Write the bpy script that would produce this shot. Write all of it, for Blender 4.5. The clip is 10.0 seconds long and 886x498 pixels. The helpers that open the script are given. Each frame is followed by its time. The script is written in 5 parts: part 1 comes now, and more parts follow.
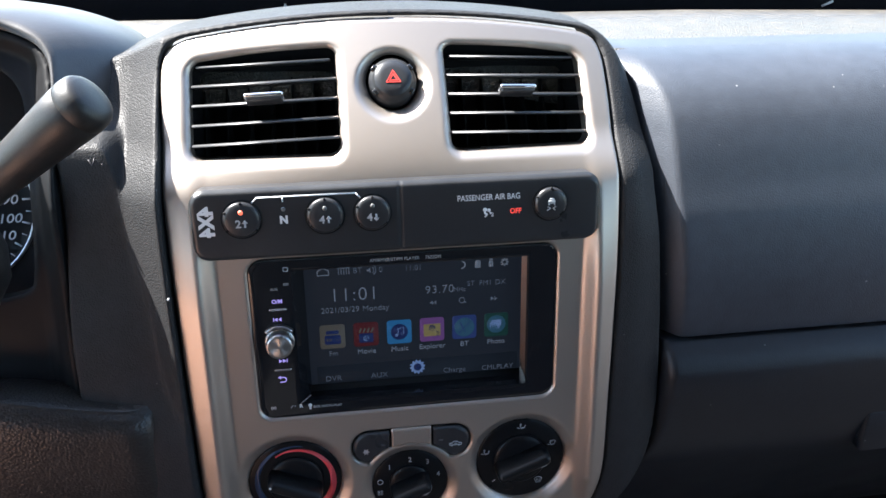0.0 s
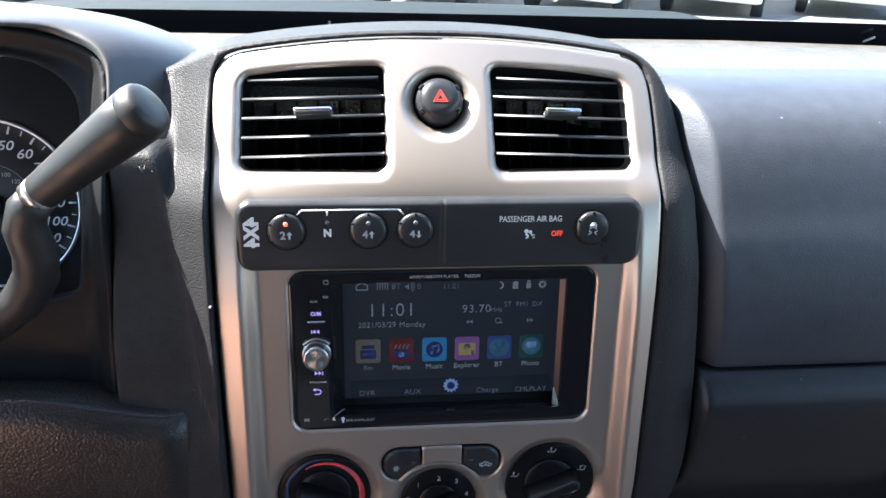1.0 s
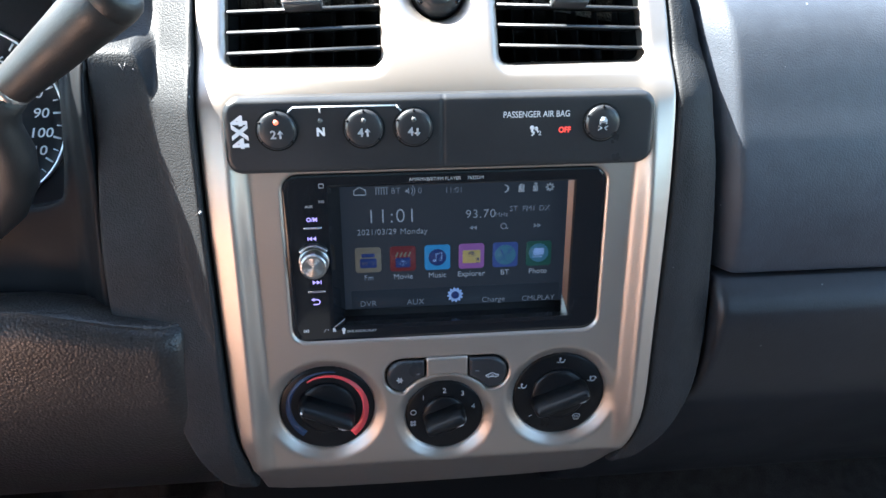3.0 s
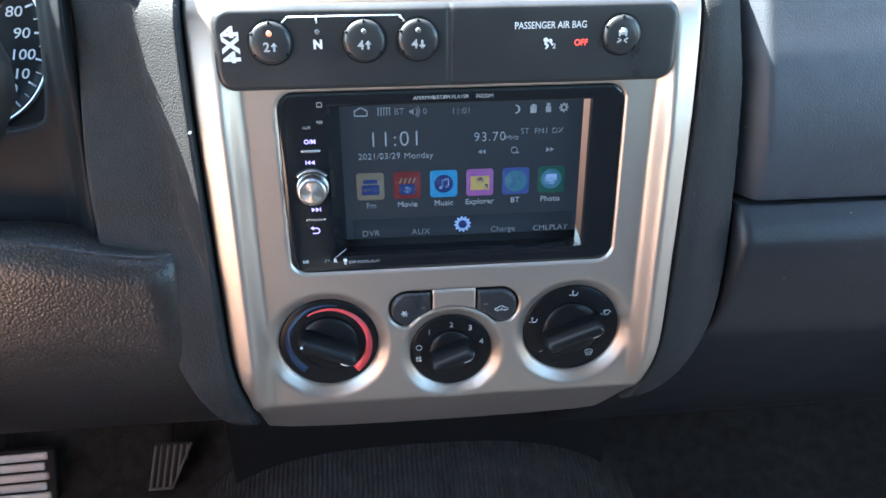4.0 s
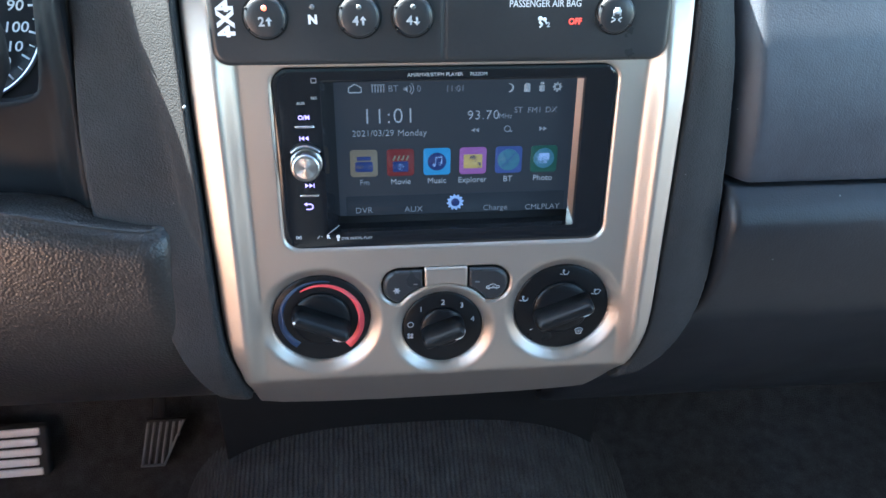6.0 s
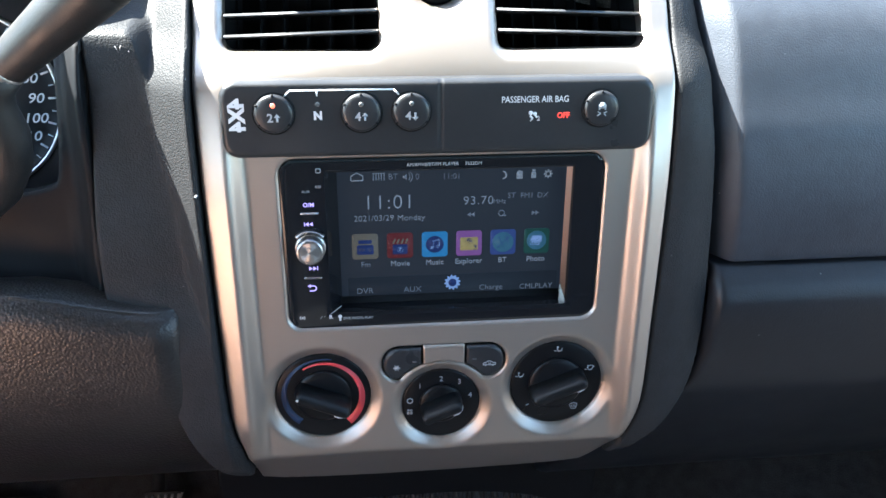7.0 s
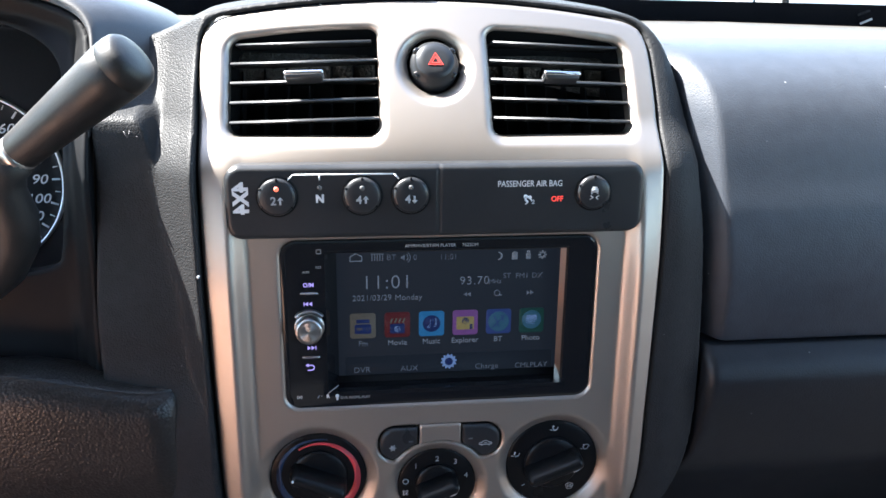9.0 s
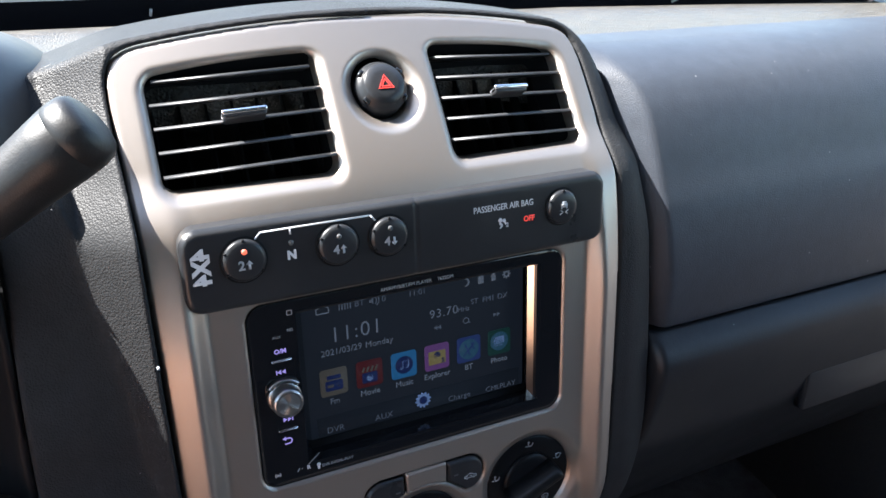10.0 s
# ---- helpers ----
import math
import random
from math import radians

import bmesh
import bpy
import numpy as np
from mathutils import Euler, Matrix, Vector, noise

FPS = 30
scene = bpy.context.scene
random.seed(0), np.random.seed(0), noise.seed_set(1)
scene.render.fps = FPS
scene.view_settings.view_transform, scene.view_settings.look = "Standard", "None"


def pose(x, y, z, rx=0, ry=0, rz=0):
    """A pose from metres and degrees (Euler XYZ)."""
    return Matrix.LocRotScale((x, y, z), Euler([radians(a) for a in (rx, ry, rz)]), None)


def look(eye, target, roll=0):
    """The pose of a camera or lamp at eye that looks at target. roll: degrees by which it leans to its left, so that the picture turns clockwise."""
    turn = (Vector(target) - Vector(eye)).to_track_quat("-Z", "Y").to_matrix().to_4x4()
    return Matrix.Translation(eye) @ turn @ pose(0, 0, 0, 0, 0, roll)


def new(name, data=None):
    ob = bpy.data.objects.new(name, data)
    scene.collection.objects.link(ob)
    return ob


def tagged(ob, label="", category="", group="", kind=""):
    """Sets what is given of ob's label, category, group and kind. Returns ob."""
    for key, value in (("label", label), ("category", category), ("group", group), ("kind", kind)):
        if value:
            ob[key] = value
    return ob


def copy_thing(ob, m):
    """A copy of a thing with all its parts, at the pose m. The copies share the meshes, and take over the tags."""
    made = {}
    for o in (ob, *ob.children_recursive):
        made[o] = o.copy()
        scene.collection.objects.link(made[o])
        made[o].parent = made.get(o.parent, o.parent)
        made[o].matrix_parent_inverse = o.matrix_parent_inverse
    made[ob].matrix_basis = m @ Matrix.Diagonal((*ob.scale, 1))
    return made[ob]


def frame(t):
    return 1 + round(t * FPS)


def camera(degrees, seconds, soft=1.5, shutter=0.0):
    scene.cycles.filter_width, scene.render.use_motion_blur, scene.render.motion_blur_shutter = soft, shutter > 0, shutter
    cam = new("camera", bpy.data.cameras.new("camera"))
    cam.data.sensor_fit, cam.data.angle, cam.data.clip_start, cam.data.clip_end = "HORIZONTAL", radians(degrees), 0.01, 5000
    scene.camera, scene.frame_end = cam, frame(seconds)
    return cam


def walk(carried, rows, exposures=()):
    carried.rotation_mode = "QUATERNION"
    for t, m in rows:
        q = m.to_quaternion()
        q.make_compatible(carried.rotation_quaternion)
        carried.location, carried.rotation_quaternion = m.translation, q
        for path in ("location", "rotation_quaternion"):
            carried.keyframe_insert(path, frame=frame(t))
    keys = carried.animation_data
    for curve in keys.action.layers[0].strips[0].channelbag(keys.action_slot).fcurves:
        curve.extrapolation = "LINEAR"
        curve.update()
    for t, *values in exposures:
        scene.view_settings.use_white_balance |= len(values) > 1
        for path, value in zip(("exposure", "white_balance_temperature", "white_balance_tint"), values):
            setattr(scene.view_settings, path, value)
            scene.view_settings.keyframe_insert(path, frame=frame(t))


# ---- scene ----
cam = camera(58.7, 10.0)
PATH = [
    (0, (-0.04, -0.38, 1.465), (0.232, 1.354, 0.505), 0.8),
    (0.5, (-0.045, -0.381, 1.465), (0.197, 1.371, 0.531), 2.1),
    (1, (-0.052, -0.381, 1.465), (0.173, 1.383, 0.55), 2.4),
    (1.5, (-0.051, -0.38, 1.46), (0.17, 1.378, 0.533), 2.0),
    (2, (-0.048, -0.377, 1.453), (0.168, 1.365, 0.494), 1.7),
    (2.5, (-0.048, -0.373, 1.443), (0.165, 1.344, 0.439), 1.5),
    (2.7, (-0.044, -0.374, 1.441), (0.15, 1.335, 0.419), 1.2),
    (3.8, (-0.047, -0.361, 1.414), (0.141, 1.284, 0.293), 1.0),
    (4, (-0.044, -0.359, 1.41), (0.13, 1.271, 0.264), 0.8),
    (4.5, (-0.044, -0.358, 1.4), (0.121, 1.242, 0.211), 0.9),
    (5, (-0.044, -0.358, 1.395), (0.125, 1.213, 0.17), 1.3),
    (5.2, (-0.043, -0.357, 1.396), (0.129, 1.203, 0.156), 1.6),
    (6.3, (-0.044, -0.367, 1.415), (0.148, 1.265, 0.275), 1.7),
    (6.5, (-0.044, -0.369, 1.419), (0.149, 1.28, 0.305), 1.6),
    (7, (-0.045, -0.374, 1.428), (0.154, 1.319, 0.381), 1.5),
    (7.5, (-0.047, -0.379, 1.433), (0.167, 1.356, 0.46), 1.7),
    (8, (-0.048, -0.383, 1.436), (0.182, 1.383, 0.525), 1.9),
    (8.5, (-0.049, -0.383, 1.437), (0.187, 1.396, 0.555), 2.0),
    (9, (-0.053, -0.379, 1.435), (0.191, 1.4, 0.553), 2.1),
    (9.5, (-0.079, -0.368, 1.452), (0.284, 1.386, 0.562), 1.6),
    (9.7, (-0.101, -0.35, 1.455), (0.399, 1.368, 0.561), 1.6),
    (9.8, (-0.115, -0.336, 1.459), (0.481, 1.336, 0.538), 1.8),
    (9.9, (-0.129, -0.318, 1.453), (0.571, 1.31, 0.525), 2.5),
    (10, (-0.153, -0.305, 1.447), (0.676, 1.264, 0.523), 3.4),
]

EXPOSURES = [(0, 3.28, 6500, 10), (0.5, 3.42, 6500, 10), (1, 3.47, 6500, 10), (2, 3.6, 6450, 9), (2.5, 3.83, 6350, 7), (4, 4.7, 6180, 2), (5, 4.88, 6100, 0), (6.5, 4.7, 6180, 2),
             (7, 4.3, 6300, 4), (7.5, 4.0, 6400, 7), (8, 3.8, 6450, 8), (9, 3.6, 6450, 9), (9.5, 3.28, 6450, 10), (10, 3.03, 6450, 10)]
walk(cam, [(t, look(eye, target, roll)) for t, eye, target, roll in PATH], EXPOSURES)

# ---- light ----
SUN_DIR = Vector((-0.56, 0.305, 0.77)).normalized()
world = bpy.data.worlds.new("world")
scene.world = world
world.use_nodes = True
sky = world.node_tree.nodes.new("ShaderNodeTexSky")
sky.sky_type, sky.sun_disc = "NISHITA", False
sky.sun_elevation = math.asin(SUN_DIR.z)
sky.sun_rotation = math.atan2(SUN_DIR.x, SUN_DIR.y)
back = world.node_tree.nodes["Background"]
back.inputs["Strength"].default_value = 0.105
world.node_tree.links.new(sky.outputs[0], back.inputs["Color"])
sun_data = bpy.data.lights.new("sun", "SUN")
sun_data.energy, sun_data.angle, sun_data.color = 5.0, radians(0.5), (1.0, 0.97, 0.93)
sun = new("sun", sun_data)
sun.matrix_world = look(SUN_DIR * 20, (0, 0, 0))


# ---- materials ----
def material(name, color, rough=0.5, metal=0.0, vary=0.0, vary_scale=40.0, bump=(), emit=None, power=0.0, spec=0.5, coat=0.0):
    """bump: rows of (kind, scale, strength, distance)."""
    m = bpy.data.materials.new(name)
    m.use_nodes = True
    t = m.node_tree
    b = t.nodes["Principled BSDF"]
    b.inputs["Base Color"].default_value = (*color, 1)
    b.inputs["Roughness"].default_value = rough
    b.inputs["Metallic"].default_value = metal
    b.inputs["Specular IOR Level"].default_value = spec
    b.inputs["Coat Weight"].default_value = coat
    if emit:
        b.inputs["Emission Color"].default_value = (*emit, 1)
        b.inputs["Emission Strength"].default_value = power
    tc = t.nodes.new("ShaderNodeTexCoord")
    if vary:
        n1, n2 = t.nodes.new("ShaderNodeTexNoise"), t.nodes.new("ShaderNodeTexNoise")
        n1.inputs["Scale"].default_value, n2.inputs["Scale"].default_value = vary_scale, vary_scale * 14
        n1.inputs["Detail"].default_value = 5
        mixn = t.nodes.new("ShaderNodeMath")
        mixn.operation = "ADD"
        t.links.new(tc.outputs["Object"], n1.inputs["Vector"])
        t.links.new(tc.outputs["Object"], n2.inputs["Vector"])
        t.links.new(n1.outputs[0], mixn.inputs[0])
        t.links.new(n2.outputs[0], mixn.inputs[1])
        rr = t.nodes.new("ShaderNodeMapRange")
        rr.inputs["From Min"].default_value, rr.inputs["From Max"].default_value = 0.6, 1.4
        rr.inputs["To Min"].default_value, rr.inputs["To Max"].default_value = 1 - vary, 1 + vary
        t.links.new(mixn.outputs[0], rr.inputs["Value"])
        mul = t.nodes.new("ShaderNodeVectorMath")
        mul.operation = "SCALE"
        mul.inputs[0].default_value = color
        t.links.new(rr.outputs[0], mul.inputs["Scale"])
        t.links.new(mul.outputs[0], b.inputs["Base Color"])
        r2 = t.nodes.new("ShaderNodeMapRange")
        r2.inputs["From Min"].default_value, r2.inputs["From Max"].default_value = 0.3, 0.7
        r2.inputs["To Min"].default_value, r2.inputs["To Max"].default_value = max(rough - 0.08, 0.02), min(rough + 0.08, 1)
        t.links.new(n1.outputs[0], r2.inputs["Value"])
        t.links.new(r2.outputs[0], b.inputs["Roughness"])
    last = None
    for kind, scale, strength, distance in bump:
        if kind == "voronoi":
            n = t.nodes.new("ShaderNodeTexVoronoi")
            n.feature = "SMOOTH_F1"
            n.inputs["Smoothness"].default_value = 0.6
        elif kind == "cell":
            n = t.nodes.new("ShaderNodeTexVoronoi")
        elif kind == "rib":
            n = t.nodes.new("ShaderNodeTexWave")
            n.inputs["Distortion"].default_value = 1.5
        else:
            n = t.nodes.new("ShaderNodeTexNoise")
            n.inputs["Detail"].default_value = 3
        n.inputs["Scale"].default_value = scale
        if kind == "brushed":
            mp = t.nodes.new("ShaderNodeMapping")
            mp.inputs["Scale"].default_value = (0.08, 1, 1)
            t.links.new(tc.outputs["Object"], mp.inputs["Vector"])
            t.links.new(mp.outputs[0], n.inputs["Vector"])
        else:
            t.links.new(tc.outputs["Object"], n.inputs["Vector"])
        bu = t.nodes.new("ShaderNodeBump")
        bu.inputs["Strength"].default_value, bu.inputs["Distance"].default_value = strength, distance
        bu.invert = kind == "cell"
        t.links.new(n.outputs[0], bu.inputs["Height"])
        if last:
            t.links.new(last.outputs[0], bu.inputs["Normal"])
        last = bu
    if last:
        t.links.new(last.outputs[0], b.inputs["Normal"])
    return m


SILVER = material("silver_paint", (0.345, 0.302, 0.266), 0.40, 0.86, bump=(("noise", 3000, 0.03, 0.0002),))
GRAIN = material("grained_vinyl", (0.0215, 0.0218, 0.0226), 0.50, 0, 0.15, 12, (("cell", 1050, 0.38, 0.0006), ("noise", 420, 0.10, 0.0006)), spec=0.09)
HOODV = material("hood_vinyl", (0.0235, 0.0230, 0.0235), 0.42, 0, 0.15, 12, (("cell", 1050, 0.14, 0.0004),), spec=0.5)
LEATHER = material("coarse_grained_vinyl", (0.0118, 0.0105, 0.0101), 0.37, 0, 0.2, 12, (("cell", 620, 0.45, 0.0006), ("noise", 1500, 0.1, 0.0004)), spec=0.42)
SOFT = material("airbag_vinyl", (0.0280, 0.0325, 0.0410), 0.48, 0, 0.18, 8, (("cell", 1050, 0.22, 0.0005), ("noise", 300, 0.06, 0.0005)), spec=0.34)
DASH = material("dash_top_vinyl", (0.044, 0.040, 0.033), 0.5, 0, 0.6, 70, (("voronoi", 700, 0.9, 0.0010), ("noise", 420, 0.5, 0.0008)), spec=0.4)
BLACK = material("black_plastic", (0.016, 0.017, 0.019), 0.42, 0, 0.15, 30, (("noise", 1800, 0.12, 0.0004),))
SATIN = material("satin_black_plastic", (0.0165, 0.0173, 0.0190), 0.34, 0, 0.1, 30, (("noise", 2400, 0.06, 0.0003),), spec=0.32)
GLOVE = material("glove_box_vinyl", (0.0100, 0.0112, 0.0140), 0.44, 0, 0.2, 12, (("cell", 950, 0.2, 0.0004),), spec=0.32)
BEZEL = material("cluster_surround_plastic", (0.0072, 0.0074, 0.0082), 0.5, 0, 0.2, 40, (("noise", 2600, 0.05, 0.0003),), spec=0.11)
SLAT = material("slat_plastic", (0.022, 0.023, 0.025), 0.40, 0, 0.1, 60, (("noise", 2000, 0.06, 0.0003),), spec=0.5)
DIAL = material("dial_black_plastic", (0.0048, 0.0052, 0.0060), 0.34, 0, 0.1, 40, (("noise", 2400, 0.05, 0.0003),), spec=0.18)
KNOB = material("dark_knob_plastic", (0.0055, 0.0059, 0.0066), 0.36, 0, 0.1, 40, (("noise", 900, 0.15, 0.0005),), spec=0.24)
GRIP = material("rubbed_black_grip", (0.0085, 0.0085, 0.0088), 0.46, 0, 0.4, 60, (("cell", 1400, 0.10, 0.0004), ("noise", 140, 0.06, 0.0005)), spec=0.36)
DEEP = material("unlit_duct_black", (0.0045, 0.0048, 0.0055), 0.7, spec=0.15)
GLOSS = material("piano_black", (0.0070, 0.0074, 0.0085), 0.07, spec=0.42)
WALLG = material("polished_screen_bezel", (0.52, 0.48, 0.41), 0.10, 1.0)
CHROME = material("chrome", (0.82, 0.82, 0.84), 0.12, 1.0)
BRUSH = material("turned_aluminium", (0.40, 0.39, 0.385), 0.30, 1.0, bump=(("brushed", 900, 0.1, 0.0003),))
SPUN = material("spun_aluminium", (0.55, 0.54, 0.53), 0.30, 1.0)
SPUN.node_tree.nodes["Principled BSDF"].inputs["Anisotropic"].default_value = 0.9
radial = SPUN.node_tree.nodes.new("ShaderNodeTangent")
radial.direction_type, radial.axis = "RADIAL", "Z"
SPUN.node_tree.links.new(radial.outputs[0], SPUN.node_tree.nodes["Principled BSDF"].inputs["Tangent"])
PRINT = material("white_print", (0.50, 0.52, 0.54), 0.5)
GREYP = material("grey_print", (0.27, 0.285, 0.30), 0.5)
# Red lettering and triangle, with a faint glow added to the print.
REDP = material("glowing_red_print", (0.75, 0.06, 0.05), 0.45, emit=(1, 0.08, 0.05), power=0.05)
REDARC = material("red_scale", (0.55, 0.05, 0.06), 0.45)
BLUEARC = material("blue_scale", (0.006, 0.024, 0.066), 0.45)
LED_ON = material("red_led", (0.75, 0.16, 0.10), 0.4, emit=(1.0, 0.16, 0.08), power=0.10)
LED_OFF = material("clear_led", (0.085, 0.088, 0.088), 0.2)
CARPET = material("ribbed_carpet", (0.055, 0.056, 0.060), 0.95, 0, 0.5, 60, (("noise", 700, 0.8, 0.004),), spec=0.1)
RIBBED = material("ribbed_carpet_pile", (0.054, 0.053, 0.055), 0.95, 0, 0.5, 60, (("noise", 700, 0.7, 0.003), ("rib", 70, 1.0, 0.005)), spec=0.1)
RUBBER = material("rubber", (0.02, 0.02, 0.021), 0.7, 0, 0.2, 60)
ALU = material("pedal_trim_aluminium", (0.90, 0.88, 0.89), 0.45, 0.25)
GREYRIB = material("worn_grey_rubber", (0.22, 0.23, 0.24), 0.6, 0, 0.2, 80)
LINER = material("headliner_cloth", (0.20, 0.197, 0.19), 0.95, 0, 0.1, 60, (("noise", 900, 0.4, 0.001),))
SALMON = material("warm_bounce_cloth", (0.80, 0.47, 0.34), 0.75, 0, 0.12, 10, (("noise", 500, 0.3, 0.001),))
DOORTRIM = material("driver_door_bounce", (0.62, 0.40, 0.31), 0.8, 0, 0.12, 10, (("noise", 500, 0.3, 0.001),), spec=0.2)
# Very dark so that the unseen seats bounce little light onto the dash.
GREYSEAT = material("grey_seat_cloth", (0.016, 0.016, 0.017), 0.9, 0, 0.15, 20, (("noise", 700, 0.4, 0.001),), spec=0.2)
GREYTRIM = material("door_vinyl", (0.06, 0.06, 0.064), 0.6, 0, 0.2, 10, (("voronoi", 500, 0.3, 0.001),))
FRIT = material("black_glass_edge", (0.008, 0.009, 0.012), 0.12)
HOODPAINT = material("dull_dark_paint", (0.007, 0.009, 0.0095), 0.7, 0, 0.2, 3, spec=0.1)
WHITECAR = material("white_car_paint", (0.8, 0.8, 0.8), 0.25, coat=0.6)
REDCAR = material("red_car_paint", (0.5, 0.03, 0.03), 0.25, coat=0.6)
SILVERCAR = material("silver_car_paint", (0.5, 0.51, 0.53), 0.3, 0.5, coat=0.6)
TYRE = material("tyre_rubber", (0.02, 0.02, 0.02), 0.8, 0, 0.2, 20)
CARGLASS = material("dark_car_glass", (0.01, 0.012, 0.014), 0.05)
ASPHALT = material("asphalt", (0.09, 0.088, 0.085), 0.9, 0, 0.3, 2, (("noise", 120, 0.5, 0.01),))
GAUGE = material("gauge_face", (0.024, 0.026, 0.030), 0.5)
GAUGEP = material("gauge_surround", (0.060, 0.062, 0.068), 0.5, 0, 0.1, 40)
RINGW = material("bright_gauge_ring", (0.86, 0.87, 0.88), 0.3, 0.6)


def dusted(m, scale, size, color):
    """Sparse pale specks of dust over a material."""
    t = m.node_tree
    b = t.nodes["Principled BSDF"]
    cells = t.nodes.new("ShaderNodeTexVoronoi")
    cells.inputs["Scale"].default_value = scale
    less = t.nodes.new("ShaderNodeMath")
    less.operation = "LESS_THAN"
    less.inputs[1].default_value = size
    mix = t.nodes.new("ShaderNodeMix")
    mix.data_type = "RGBA"
    coords = t.nodes.new("ShaderNodeTexCoord")
    t.links.new(coords.outputs["Object"], cells.inputs["Vector"])
    t.links.new(cells.outputs["Distance"], less.inputs[0])
    t.links.new(less.outputs[0], mix.inputs["Factor"])
    old = b.inputs["Base Color"].links[0].from_socket
    t.links.new(old, mix.inputs[6])
    mix.inputs[7].default_value = (*color, 1)
    t.links.new(mix.outputs[2], b.inputs["Base Color"])


dusted(SOFT, 55, 0.034, (0.16, 0.16, 0.16))
dusted(GRAIN, 65, 0.030, (0.14, 0.14, 0.14))
dusted(GLOVE, 50, 0.030, (0.10, 0.10, 0.10))


def glass(name, tint=(0.90, 0.94, 0.93)):
    m = bpy.data.materials.new(name)
    m.use_nodes = True
    t = m.node_tree
    t.nodes.remove(t.nodes["Principled BSDF"])
    tr, gl, mix = t.nodes.new("ShaderNodeBsdfTransparent"), t.nodes.new("ShaderNodeBsdfGlossy"), t.nodes.new("ShaderNodeMixShader")
    tr.inputs[0].default_value = (*tint, 1)
    gl.inputs["Roughness"].default_value = 0.02
    mix.inputs[0].default_value = 0.05
    t.links.new(tr.outputs[0], mix.inputs[1])
    t.links.new(gl.outputs[0], mix.inputs[2])
    t.links.new(mix.outputs[0], t.nodes["Material Output"].inputs["Surface"])
    return m


GLASS = glass("window_glass")
TINTED = glass("darkened_rear_glass", (0.20, 0.23, 0.22))


def glow(name, color, power):
    return material(name, tuple(c * 0.12 for c in color), 0.5, emit=color, power=power, spec=0.08)


LCD = material("lcd_background", (0.0016, 0.0022, 0.0034), 0.40, emit=(0.0115, 0.0172, 0.0285), power=0.052, spec=0.36)
LCD_BAR = material("lcd_lower_bar", (0.0018, 0.0024, 0.0036), 0.55, emit=(0.012, 0.0175, 0.028), power=0.052, spec=0.08)
LCD_TEXT = glow("lcd_text", (0.42, 0.52, 0.68), 0.0150)
LCD_DIM = glow("lcd_dim_text", (0.30, 0.38, 0.52), 0.0150)
KEYGLOW = glow("key_backlight", (0.42, 0.36, 0.95), 0.09)
ICON = {
    "grey": glow("icon_grey", (0.15, 0.15, 0.145), 0.027),
    "red": glow("icon_red", (0.13, 0.030, 0.040), 0.027),
    "cyan": glow("icon_sky_blue", (0.04, 0.25, 0.60), 0.027),
    "violet": glow("icon_violet", (0.24, 0.11, 0.38), 0.027),
    "blue": glow("icon_blue", (0.045, 0.085, 0.30), 0.027),
    "green": glow("icon_green", (0.022, 0.085, 0.085), 0.027),
    "navy": glow("glyph_navy", (0.02, 0.04, 0.16), 0.030),
    "pale": glow("glyph_pale_blue", (0.25, 0.42, 0.85), 0.030),
    "yellow": glow("glyph_yellow", (0.38, 0.33, 0.16), 0.027),
    "teal": glow("glyph_teal", (0.05, 0.16, 0.28), 0.027),
}


# ---- builders ----
def thing(name, label, category, m=Matrix(), group="", kind=""):
    ob = new(name)
    ob.empty_display_size = 0.02
    ob.matrix_world = m
    return tagged(ob, label, category, group, kind)


def part(name, mesh, mat, parent=None, label="", smooth=True):
    """One mesh object of (verts, faces), a bmesh or a mesh, in its parent's space."""
    if isinstance(mesh, tuple):
        me = bpy.data.meshes.new(name)
        me.from_pydata([tuple(map(float, v)) for v in mesh[0]], [], [tuple(int(i) for i in f) for f in mesh[1]])
    elif isinstance(mesh, bmesh.types.BMesh):
        me = bpy.data.meshes.new(name)
        mesh.to_mesh(me)
        mesh.free()
    else:
        me = mesh
    me.validate()
    if smooth:
        me.polygons.foreach_set("use_smooth", [True] * len(me.polygons))
    if mat:
        me.materials.clear()
        me.materials.append(mat)
    ob = new(name, me)
    if parent:
        ob.parent = parent
    if label:
        ob["label"] = label
    return ob


def merge(*meshes):
    verts, faces = [], []
    for v, f in meshes:
        k = len(verts)
        verts += [tuple(p) for p in v]
        faces += [tuple(i + k for i in q) for q in f]
    return verts, faces


def moved(mesh, m):
    return [tuple(m @ Vector(v)) for v in mesh[0]], mesh[1]


def loft(rings, closed=True, caps=(False, False)):
    n = len(rings[0])
    verts = [p for r in rings for p in r]
    faces = []
    for j in range(len(rings) - 1):
        for i in range(n if closed else n - 1):
            a, b = j * n + i, j * n + (i + 1) % n
            faces.append((a, b, b + n, a + n))
    if caps[0]:
        faces.append(tuple(range(n))[::-1])
    if caps[1]:
        faces.append(tuple(range((len(rings) - 1) * n, len(rings) * n)))
    return verts, faces


def lathe(profile, segs=40, caps=(True, True)):
    """(r, z) rows turned about z."""
    return loft([[(r * math.cos(2 * math.pi * i / segs), r * math.sin(2 * math.pi * i / segs), z) for i in range(segs)] for r, z in profile], True, caps)


